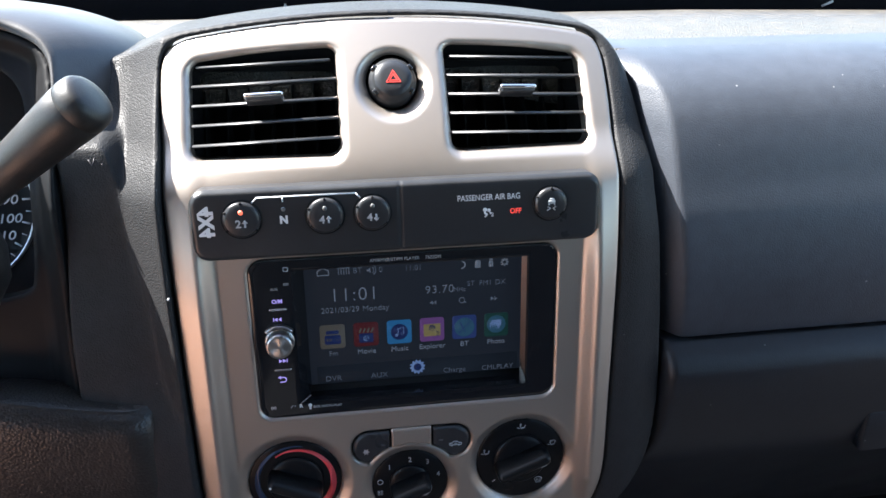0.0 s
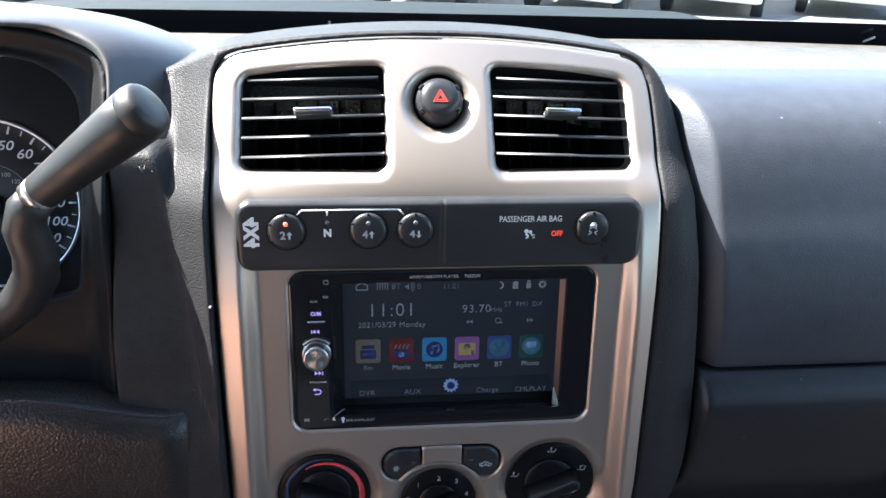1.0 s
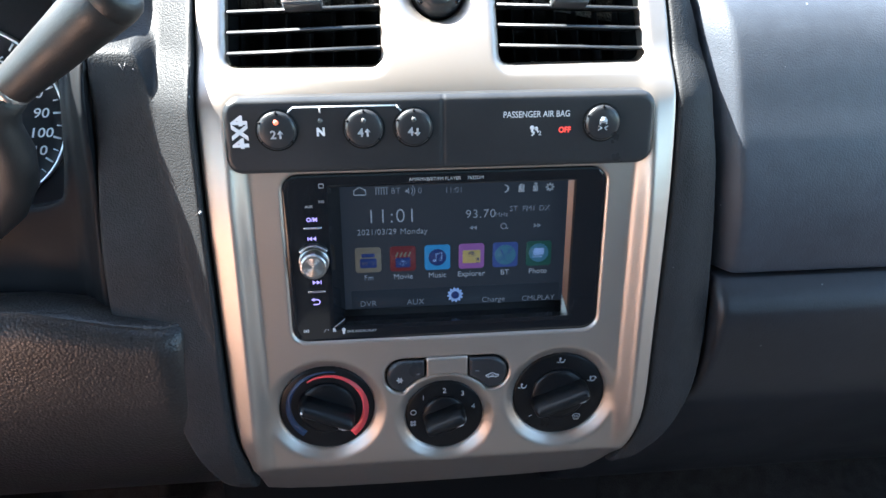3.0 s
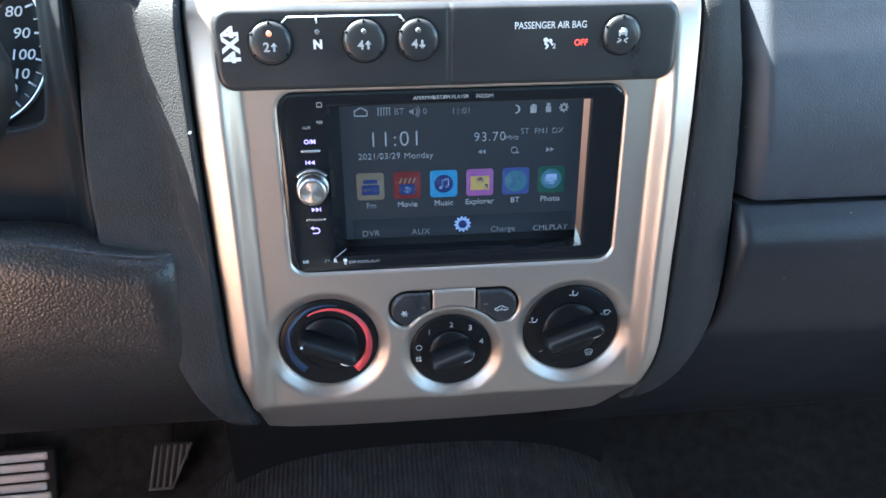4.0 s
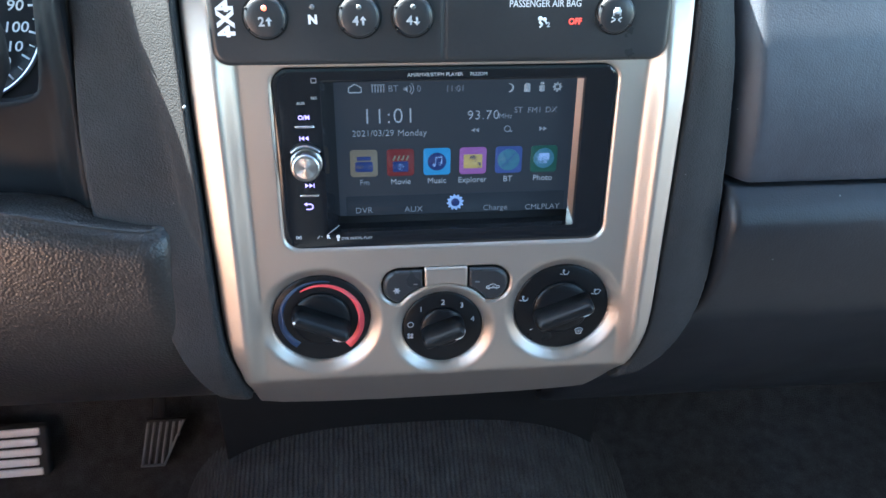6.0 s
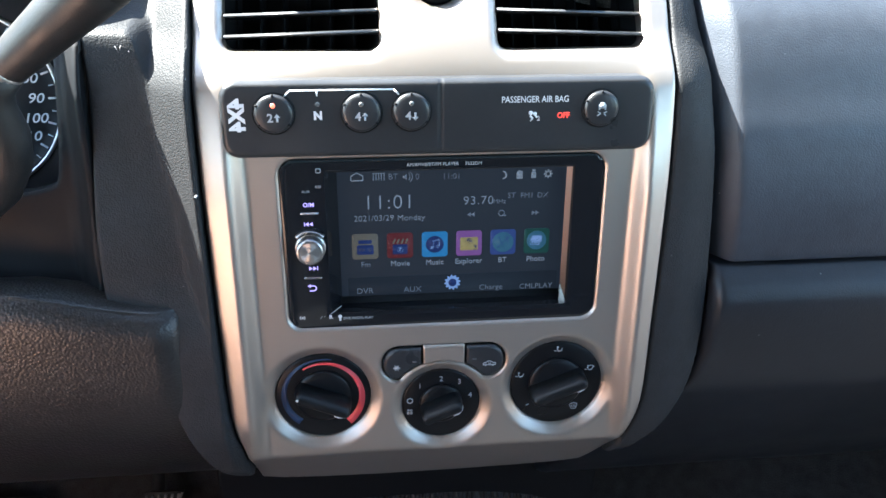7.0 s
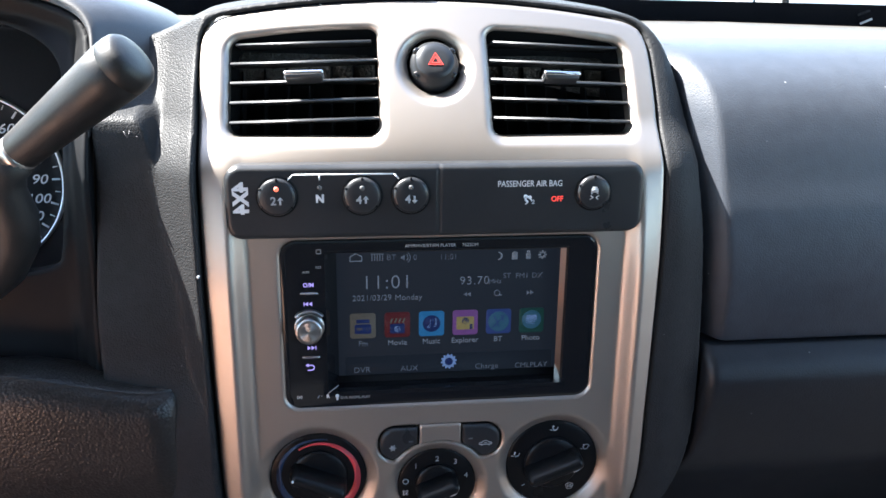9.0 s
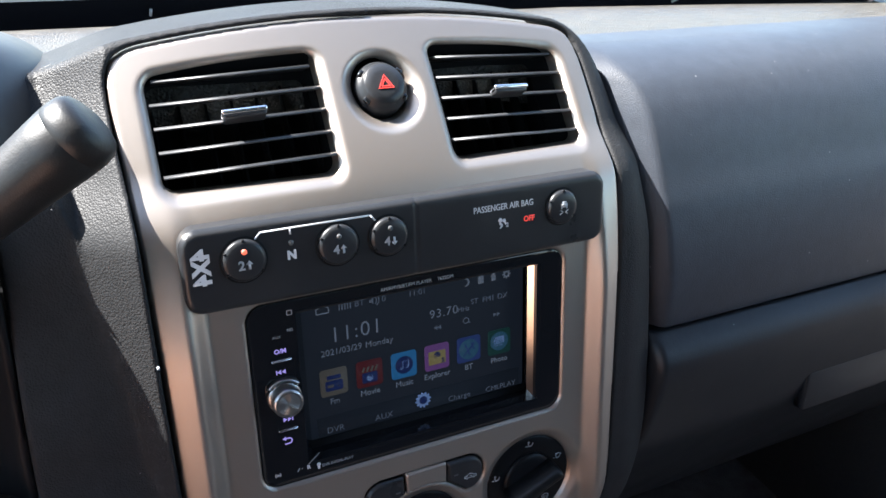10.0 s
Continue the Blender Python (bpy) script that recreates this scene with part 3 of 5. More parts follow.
part("cluster_funnel", loft([behind(super_ring(CX, 1.268, 0.158, 0.098, 0.036, 7)), behind(super_ring(CX, 1.262, 0.150, 0.094, 0.085, 7)), super_ring(CX, 1.250, 0.148, 0.096, 0.190, 7)]), BEZEL, dashboard, "dark inner wall of the instrument surround")


def hood_rings():
    """The hood flares back from the rim of the surround and settles onto the dash top."""
    side = smooth_profile(RIM_SIDE[5:], 5)
    arch = side + [(2 * CX - u, v) for u, v in reversed(side)][1:]
    rim = [PANEL @ Vector((u, v, float(lean_back(np.array(v))) - 0.004)) for u, v in arch]
    rings = [[tuple(p) for p in rim]]
    top = max(p.z for p in rim)
    visor = [0.055 * float(step01(0.0, 0.09, np.array(min(-0.207 - p.x, p.x - 2 * CX - 0.207)))) for p in rim]
    for back, flare, lift in ((0.000, 0.0008, 0.0030), (0.0015, 0.0022, 0.0050), (0.005, 0.0040, 0.0058), (0.012, 0.0100, 0.0062), (0.022, 0.0190, 0.0056), (0.036, 0.0290, 0.0030), (0.052, 0.0375, -0.001),
                              (0.070, 0.0430, -0.005), (0.088, 0.0410, -0.008), (0.106, 0.0300, -0.012), (0.125, 0.0120, -0.017), (0.145, -0.0120, -0.023), (0.17, -0.050, -0.032), (0.20, -0.085, -0.043), (0.23, -0.115, -0.056)):
        ring = []
        for p, over in zip(rim, visor):
            a = max(-1.0, min(1.0, (p.x - CX) / 0.165))
            high = min(max((p.z - 1.30) / (top - 1.30), 0), 1)
            rise = lift * (0.35 + 0.65 * high) if lift > 0 else lift
            ring.append((p.x + (flare * a * abs(a) if flare > 0 else flare * a), max(p.y, 0.055) * 0.35 + p.y * 0.65 + back - over * max(0, 1 - back / 0.07), p.z + rise - 0.25 * max(flare, 0) * abs(a) ** 6))
        rings.append(ring)
    return rings


part("instrument_hood", loft(hood_rings(), False), HOODV, dashboard, "grained hood over the instruments")

knee = [(0.05, 1.171), (-0.007, 1.171), (-0.0160, 1.1690), (-0.0220, 1.163), (-0.0252, 1.151), (-0.0285, 1.12), (-0.024, 1.088), (-0.010, 1.055), (0.012, 1.022), (0.045, 0.99), (0.09, 0.97)]
knee_back = table((0, 0.034), (0.0003, 0.016), (0.001, 0.0105), (0.002, 0.0078), (0.0035, 0.0056), (0.0055, 0.0038), (0.008, 0.0023), (0.0105, 0.0012), (0.013, 0.0005), (0.015, 0.0001), (0.017, 0))
knee_mesh = edge_sheet(smooth_profile(knee, 6), table((0.98, -0.085), (1.02, -0.106), (1.035, -0.1180), (1.048, -0.1280), (1.062, -0.1330), (1.084, -0.1390), (1.108, -0.1425), (1.126, -0.1440), (1.18, -0.1466)), NEAR, -0.74, knee_back)
def bulge(v):
    """The panel swells upward round the steering column."""
    x, y, z = v
    k = step01(0.0, 1.0, np.array((-0.150 - x) / 0.110)) * float(np.clip((z - 1.11) / 0.06, 0, 1)) * float(np.clip((0.03 - y) / 0.03, 0, 1))
    return (x, y - 0.006 * float(k), z + 0.024 * float(k))
part("knee_panel", ([bulge(v) for v in knee_mesh[0]], knee_mesh[1]), LEATHER, dashboard, "grained knee panel under the steering column")

# ---- radio ----
radio = thing("car_radio", "black double-size touchscreen car radio, home screen lit", "car radio", PANEL)
FACE, GLASSN = -0.0015, -0.0155
SCR = dict(x0=-0.0650, x1=0.0722, y0=-0.0408, y1=0.0425)
INN = dict(x0=-0.0588, x1=0.0716, y0=-0.0405, y1=0.0415)


def sd_face(X, Y):
    return np.maximum(sd_box(0, 0, 0.1772, 0.0992, 0.0085, X, Y), -sd_box((SCR["x0"] + SCR["x1"]) / 2, (SCR["y0"] + SCR["y1"]) / 2, SCR["x1"] - SCR["x0"], SCR["y1"] - SCR["y0"], 0.0006, X, Y))


part("faceplate", pierced(sd_face, lambda X, Y: FACE + 0 * X, -0.0895, 0.0895, -0.0505, 0.0505, 0.0012, 0.0003, (0, 0, -0.012)), GLOSS, radio, "glossy black faceplate")


def quad(a, b, c, d):
    return [a, b, c, d], [(0, 1, 2, 3)]


s, w = SCR, INN
lip = s["x1"] - 0.0010
part("bezel_wall", quad((s["x1"], s["y0"], FACE - 0.0005), (s["x1"], s["y1"], FACE - 0.0005), (lip, s["y1"], FACE - 0.0016), (lip, s["y0"], FACE - 0.0016)), GLOSS, radio, smooth=False)
part("bezel_wall", quad((lip, s["y0"], FACE - 0.0016), (lip, s["y1"], FACE - 0.0016), (w["x1"] - 0.0030, w["y1"], FACE - 0.0045), (w["x1"] - 0.0030, w["y0"], FACE - 0.0045)), WALLG, radio, "polished inner bezel edge", smooth=False)
part("bezel_wall", quad((s["x0"], s["y1"], FACE - 0.0005), (s["x0"], s["y0"], FACE - 0.0005), (w["x0"], w["y0"], GLASSN), (w["x0"], w["y1"], GLASSN)), GLOSS, radio, smooth=False)
part("bezel_wall", quad((s["x0"], s["y0"], FACE - 0.0005), (s["x1"], s["y0"], FACE - 0.0005), (w["x1"], w["y0"], GLASSN), (w["x0"], w["y0"], GLASSN)), GLOSS, radio, smooth=False)
part("bezel_wall", quad((s["x1"], s["y1"], FACE - 0.0005), (s["x0"], s["y1"], FACE - 0.0005), (w["x0"], w["y1"], GLASSN), (w["x1"], w["y1"], GLASSN)), GLOSS, radio, smooth=False)
part("bezel_mitre", flat([bar(-0.0652, -0.0412, -0.0590, -0.0362, 0.0004)], FACE, 0.0002), GREYP, radio)
display = part("display", merge(prism(rrect(0.1304, 0.082, 0.001, 0.0064, 0.0005), GLASSN - 0.003, GLASSN)), LCD, radio, "dark blue lit home screen", smooth=False)
L1, L2 = GLASSN + 0.0002, GLASSN + 0.0005
part("lower_bar", flat([rrect(0.124, 0.0165, 0.001, 0.0070, -0.0335)], GLASSN + 0.00005, 0.0001), LCD_BAR, display)
ICONS = (("grey", "Fm", -0.0444), ("red", "Movie", -0.0244), ("cyan", "Music", -0.0043), ("violet", "Explorer", 0.0157), ("blue", "BT", 0.0357), ("green", "Photo", 0.0556))
for tint, word, u in ICONS:
    part("app_icon", flat([rrect(0.0150, 0.0155, 0.0018, u, -0.0059)], L1), ICON[tint], display)
    lettering("icon_label", word, 0.0046, LCD_TEXT if word != "Fm" else LCD_DIM, display, (u, -0.0173, L1))
gl = []
gl.append(("navy", [rrect(0.0096, 0.0058, 0.001, -0.0444, -0.0078), rrect(0.0076, 0.0022, 0.0005, -0.0444, -0.0030)]))
gl.append(("grey", [circle(0.0012, -0.0415, -0.0078, 12), rrect(0.0034, 0.0018, 0.0003, -0.0464, -0.0078)]))
gl.append(("navy", [rrect(0.0086, 0.0060, 0.0006, -0.0244, -0.0082)]))
gl.append(("grey", [bar(-0.0284 + 0.0024 * k, -0.0046, -0.0272 + 0.0024 * k, -0.0018, 0.0010) for k in range(4)]))
gl.append(("pale", [circle(0.0019, -0.0244, -0.0084, 14)]))
gl.append(("navy", [circle(0.0052, -0.0043, -0.0058, 26)]))
gl.append(("pale", [circle(0.0010, -0.0060, -0.0078, 12), circle(0.0010, -0.0026, -0.0070, 12), bar(-0.0051, -0.0078, -0.0051, -0.0034, 0.0006), bar(-0.0017, -0.0070, -0.0017, -0.0027, 0.0006), bar(-0.0054, -0.0037, -0.0015, -0.0028, 0.0010)]))
gl.append(("yellow", [rrect(0.0104, 0.0080, 0.0005, 0.0157, -0.0062)]))
gl.append(("navy", [circle(0.0022, 0.0157, -0.0048, 16), rrect(0.0018, 0.0032, 0.0003, 0.0192, -0.0085)]))
gl.append(("teal", [circle(0.0062, 0.0357, -0.0059, 26)]))
gl.append(("blue", [bar(0.0322, -0.0098, 0.0392, -0.0024, 0.0013), bar(0.0330, -0.0024, 0.0364, -0.0098, 0.0010), bar(0.0372, -0.0020, 0.0390, -0.0066, 0.0010)]))
gl.append(("teal", [circle(0.0058, 0.0556, -0.0054, 24)]))
gl.append(("pale", [rrect(0.0062, 0.0044, 0.0008, 0.0556, -0.0046), rrect(0.0062, 0.0044, 0.0008, 0.0546, -0.0062)]))
for tint, polys in gl:
    part("icon_glyph", flat(polys, L2), ICON[tint], display)
gear = [(0.0062 + (0.0048 if i % 4 < 2 else 0.0039) * math.cos(2 * math.pi * (i + 0.5) / 48), -0.0303 + (0.0048 if i % 4 < 2 else 0.0039) * math.sin(2 * math.pi * (i + 0.5) / 48)) for i in range(48)]
part("settings_cog", flat([gear], L2), ICON["pale"], display)
part("cog_centre", flat([circle(0.0024, 0.0062, -0.0303, 18)], L2 + 0.0003), ICON["navy"], display)
for word, size, u, v, mat in (("11:01", 0.0118, -0.0302, 0.0200, LCD_TEXT), ("2021/03/29", 0.0049, -0.0389, 0.0109, LCD_TEXT), ("Monday", 0.0049, -0.0178, 0.0107, LCD_TEXT), ("93.70", 0.0072, 0.0208, 0.0197, LCD_TEXT), ("MHz", 0.0038, 0.0330, 0.0189, LCD_DIM),
                              ("ST", 0.0045, 0.0399, 0.0222, LCD_DIM), ("FM1", 0.0045, 0.0489, 0.0220, LCD_DIM), ("DX", 0.0045, 0.0580, 0.0220, LCD_DIM), ("BT", 0.0048, -0.0276, 0.0351, LCD_DIM), ("0", 0.0048, -0.0140, 0.0348, LCD_DIM), ("11:01", 0.0047, 0.0053, 0.0345, LCD_DIM),
                              ("DVR", 0.0050, -0.0453, -0.0340, LCD_DIM), ("AUX", 0.0050, -0.0174, -0.0341, LCD_DIM), ("Charge", 0.0048, 0.0293, -0.0346, LCD_DIM), ("CMLPLAY", 0.0047, 0.0566, -0.0350, LCD_DIM)):
    lettering("screen_text", word, size, mat, display, (u, v, L1), bold=-size * 0.012, spacing=1.12 if size > 0.007 else 1.02)
part("home_symbol", flat([bar(-0.0510, 0.0335, -0.0444, 0.0335, 0.0006), bar(-0.0510, 0.0335, -0.0510, 0.0362, 0.0006), bar(-0.0444, 0.0335, -0.0444, 0.0362, 0.0006), bar(-0.0510, 0.0361, -0.0477, 0.0380, 0.0006), bar(-0.0477, 0.0380, -0.0444, 0.0361, 0.0006)], L1), LCD_TEXT, display)
part("equaliser_symbol", flat([bar(-0.0386 + 0.0015 * k, 0.0334, -0.0386 + 0.0015 * k, 0.0375, 0.0006) for k in range(5)] + [bar(-0.0392, 0.0374, -0.0320, 0.0374, 0.0005)], L1), LCD_DIM, display)
part("speaker_symbol", flat([[(-0.0222, 0.0343), (-0.0212, 0.0343), (-0.0200, 0.0332), (-0.0200, 0.0368), (-0.0212, 0.0357), (-0.0222, 0.0357)], arc_band(0.0022, 0.0027, -50, 50, -0.0206, 0.035, 8), arc_band(0.0035, 0.0040, -50, 50, -0.0206, 0.035, 8)], L1), LCD_DIM, display)
part("moon_symbol", flat([[(0.0345 + 0.0024 * math.cos(a), 0.0346 + 0.0024 * math.sin(a)) for a in np.linspace(-1.7, 1.7, 12)] + [(0.0332 + 0.0026 * math.cos(a), 0.0346 + 0.0021 * math.sin(a)) for a in np.linspace(1.2, -1.2, 10)]], L1), LCD_TEXT, display)
part("card_symbol", flat([[(0.0423, 0.0322), (0.0457, 0.0322), (0.0457, 0.0366), (0.0436, 0.0372), (0.0423, 0.0360)]], L1), LCD_TEXT, display)
part("usb_symbol", flat([rrect(0.0028, 0.0034, 0.0004, 0.0521, 0.0341), rrect(0.0020, 0.0014, 0.0003, 0.0521, 0.0368)], L1), LCD_TEXT, display)
part("cog_symbol", flat([arc_band(0.0010, 0.0019, 0, 359.9, 0.0605, 0.0347, 24)] + [bar(0.0605 + 0.0018 * math.cos(a), 0.0347 + 0.0018 * math.sin(a), 0.0605 + 0.0026 * math.cos(a), 0.0347 + 0.0026 * math.sin(a), 0.0008) for a in [k * math.pi / 4 for k in range(8)]], L1), LCD_TEXT, display)
def tri(u, v, s, d):
    p = [(u - d * s, v), (u + d * s * 0.6, v + s), (u + d * s * 0.6, v - s)]
    return p if d < 0 else p[::-1]
part("rewind_symbol", flat([tri(0.0157, 0.0116, 0.0013, 1), tri(0.0179, 0.0116, 0.0013, 1)], L1), LCD_DIM, display)
part("forward_symbol", flat([tri(0.0528, 0.0116, 0.0013, -1), tri(0.0550, 0.0116, 0.0013, -1)], L1), LCD_DIM, display)
part("search_symbol", flat([arc_band(0.0014, 0.0019, 0, 359.9, 0.0343, 0.0119, 18), bar(0.0356, 0.0106, 0.0370, 0.0104, 0.0008)], L1), LCD_DIM, display)

K = FACE + 0.0001
lettering("panel_text", "AM/RMVB/BT/FM PLAYER", 0.0026, GREYP, radio, (-0.0067, 0.0457, K))
lettering("panel_text", "7622DM", 0.0026, GREYP, radio, (0.0155, 0.0457, K))
lettering("panel_text", "AUX", 0.0020, GREYP, radio, (-0.0752, 0.0321, K))
lettering("panel_text", "RES", 0.0020, GREYP, radio, (-0.0684, 0.0347, K))
lettering("panel_text", "DVR IN/CML-PLAY", 0.0021, GREYP, radio, (-0.0497, -0.0443, K))
lettering("panel_text", "R", 0.0030, PRINT, radio, (-0.0653, -0.0430, K), bold=0.0001)
part("panel_symbol", flat([bar(-0.0692, 0.0426, -0.0668, 0.0426, 0.0004), bar(-0.0692, 0.0448, -0.0668, 0.0448, 0.0004), bar(-0.0692, 0.0426, -0.0692, 0.0448, 0.0004), bar(-0.0668, 0.0426, -0.0668, 0.0448, 0.0004)], K), GREYP, radio)
part("panel_symbol", flat([circle(0.0006, -0.0813, -0.0428, 10), arc_band(0.0011, 0.0015, -50, 50, -0.0813, -0.0428, 6), arc_band(0.0011, 0.0015, 130, 230, -0.0813, -0.0428, 6)], K), PRINT, radio)
part("panel_symbol", flat([bar(-0.0712, -0.0438, -0.0700, -0.0420, 0.0003), circle(0.0003, -0.0688, -0.0426, 8)], K), GREYP, radio)
part("panel_symbol", flat([circle(0.0011, -0.0600, -0.0429, 12), rrect(0.0012, 0.0018, 0.0003, -0.0600, -0.0446)], K), PRINT, radio)
lettering("key_symbol", "O/M", 0.0032, KEYGLOW, radio, (-0.0741, 0.0246, K), bold=0.00008)
part("key_symbol", flat([bar(-0.0768, 0.0126, -0.0768, 0.0148, 0.0005), tri(-0.0753, 0.0137, 0.0012, 1), tri(-0.0731, 0.0137, 0.0012, 1)], K), KEYGLOW, radio)
part("key_symbol", flat([bar(-0.0712, -0.0136, -0.0712, -0.0114, 0.0005), tri(-0.0751, -0.0125, 0.0012, -1), tri(-0.0729, -0.0125, 0.0012, -1)], K), KEYGLOW, radio)
part("key_symbol", flat([arc_band(0.0012, 0.0018, -90, 90, -0.0740, -0.0246, 8), bar(-0.0740, -0.0231, -0.0758, -0.0231, 0.0006), bar(-0.0740, -0.0261, -0.0762, -0.0261, 0.0006), tri(-0.0762, -0.0231, 0.0011, 1)], K), KEYGLOW, radio)
for v in (0.0199, -0.0181):
    part("key_bar", moved(prism(rrect(0.0100, 0.0012, 0.0006), 0, 0.0012, 0.0004), pose(-0.0739, v, FACE - 0.0002)), CHROME, radio)
vk = part("volume_knob", moved(lathe([(0.0076, 0), (0.0076, 0.0075), (0.0074, 0.0084), (0.0066, 0.0092), (0.0062, 0.0092), (0.002, 0.0090)], 40), pose(-0.0743, 0.0003, FACE)), BRUSH, radio, "small turned metal volume knob")
fan = [(0, 0, 0.0094)] + [(0.0064 * math.cos(math.pi * k / 18), 0.0064 * math.sin(math.pi * k / 18), 0.0089) for k in range(36)]
part("knob_face", moved((fan, [(0, k + 1, (k + 1) % 36 + 1) for k in range(36)]), pose(-0.0743, 0.0003, FACE + 0.0002)), SPUN, vk, "spun bright knob face", smooth=False)
part("knob_skirt", moved(lathe([(0.0084, 0), (0.0084, 0.0018), (0.0076, 0.0022)], 40), pose(-0.0743, 0.0003, FACE)), BRUSH, vk)
part("knob_guard", moved(prism(arc_band(0.0088, 0.0104, 40, 140, n=18), 0, 0.0030, 0.0006), pose(-0.0743, 0.0003, FACE)), BRUSH, radio, "bright metal arc over the knob")

# ---- switch plate over the radio ----
switches = thing("switch_plate", "black switch plate with four-wheel-drive buttons and air bag lamp", "switch panel", PANEL)
SW = 0.0062


def sd_sw(X, Y):
    return sd_box(-0.0022, 0.0725, 0.2255, 0.0395, 0.0085, X, Y)


part("plate", pierced(sd_sw, lambda X, Y: SW - 0.0007 * (np.exp(-((X + 0.0030) / 0.0007) ** 2)) - 30 * np.clip(0.0575 - Y, 0, None) ** 2 - 0.10 * np.clip(Y - 0.0880, 0, None), -0.1155, 0.1115, 0.052, 0.093, 0.0011, 0.0028, (0, 0, -0.014)), SATIN, switches)
for u, word, led, r in ((-0.0880, "2", LED_ON, 0.0098), (-0.0440, "4", LED_OFF, 0.0098), (-0.0184, "4", LED_OFF, 0.0096), (0.0812, "", None, 0.0093)):
    v = 0.0762
    b = part("round_button", moved(lathe([(r, 0), (r, 0.0022), (r - 0.0005, 0.0032), (r - 0.0018, 0.0037), (r * 0.5, 0.0040), (0.001, 0.0041)], 44), pose(u, v, SW - 0.0006)), SATIN, switches)
    part("button_gap", moved(lathe([(r + 0.0011, 0), (r + 0.0011, 0.0003), (r - 0.0002, 0.0003)], 44, (False, False)), pose(u, v, SW)), DEEP, switches)
    top = SW - 0.0006 + 0.0041
    part("button_notch", flat([bar(u + (r - 0.0010) * math.cos(a), v + (r - 0.0010) * math.sin(a), u + (r + 0.0004) * math.cos(a), v + (r + 0.0004) * math.sin(a), 0.0010) for a in (radians(90), radians(152), radians(215), radians(-35))], SW + 0.0022, 0.0008), DEEP, b)
    if led:
        part("indicator_lamp", moved(lathe([(0.0013, 0), (0.0013, 0.0003), (0.0004, 0.0006)], 14), pose(u, v + 0.0046, top - 0.0002)), led, b)
        lettering("button_number", word, 0.0060, GREYP, b, (u - 0.0017, v - 0.0018, top - 0.0001), bold=0.00015)
        s1 = -1 if u > -0.03 else 1
        c = v - 0.0018
        part("arrow_mark", flat([rrect(0.0011, 0.0024, 0.0001, u + 0.0018, c - 0.0007 * s1), [(u + 0.0018 - 0.0016 * s1, c + 0.0004 * s1), (u + 0.0018 + 0.0016 * s1, c + 0.0004 * s1), (u + 0.0018, c + 0.0023 * s1)]], top - 0.0002, 0.0004), GREYP, b)
    else:
        part("skid_mark", flat([rrect(0.0042, 0.0024, 0.0008, u, v + 0.0016), rrect(0.0028, 0.0012, 0.0004, u, v + 0.0030), bar(u - 0.0016, v + 0.0006, u - 0.0016, v - 0.0004, 0.0008), bar(u + 0.0016, v + 0.0006, u + 0.0016, v - 0.0004, 0.0008),
                                   bar(u - 0.0024, v - 0.0012, u - 0.0006, v - 0.0022, 0.0006), bar(u - 0.0006, v - 0.0022, u - 0.0026, v - 0.0034, 0.0006), bar(u + 0.0026, v - 0.0012, u + 0.0008, v - 0.0022, 0.0006), bar(u + 0.0008, v - 0.0022, u + 0.0022, v - 0.0034, 0.0006)], top - 0.0002, 0.0004), GREYP, b)
SWT = SW + 0.0001
part("indicator_lamp", moved(lathe([(0.0013, 0), (0.0013, 0.0003), (0.0004, 0.0005)], 14), pose(-0.0660, 0.0806, SW)), LED_OFF, switches)
lettering("plate_text", "N", 0.0056, PRINT, switches, (-0.0660, 0.0746, SWT), bold=0.0003)
lettering("plate_text", "4X4", 0.0105, PRINT, switches, (-0.1062, 0.0755, SWT), turn=90, bold=0.0005, squeeze=-0.92)
lettering("plate_text", "PASSENGER AIR BAG", 0.0047, PRINT, switches, (0.0462, 0.0812, SWT), squeeze=0.82)
lettering("plate_text", "OFF", 0.0042, REDP, switches, (0.0615, 0.0726, SWT), bold=0.00008, squeeze=0.9)
part("bracket_line", flat([bar(-0.0795, 0.0876, -0.0272, 0.0876, 0.0008), bar(-0.0823, 0.0848, -0.0795, 0.0876, 0.0008), bar(-0.0272, 0.0876, -0.0246, 0.0848, 0.0008), bar(-0.0660, 0.0876, -0.0660, 0.0846, 0.0008)], SWT - 0.0001), PRINT, switches)
part("air_bag_mark", flat([circle(0.0012, 0.0440, 0.0742, 12), circle(0.0010, 0.0462, 0.0738, 12), bar(0.0436, 0.0728, 0.0452, 0.0712, 0.0012), bar(0.0452, 0.0712, 0.0438, 0.0700, 0.0007), bar(0.0466, 0.0730, 0.0474, 0.0716, 0.0008)], SWT), PRINT, switches)
lettering("plate_text", "2", 0.0034, PRINT, switches, (0.0482, 0.0712, SWT))

# ---- air vents ----
TILT_UP = 32.6


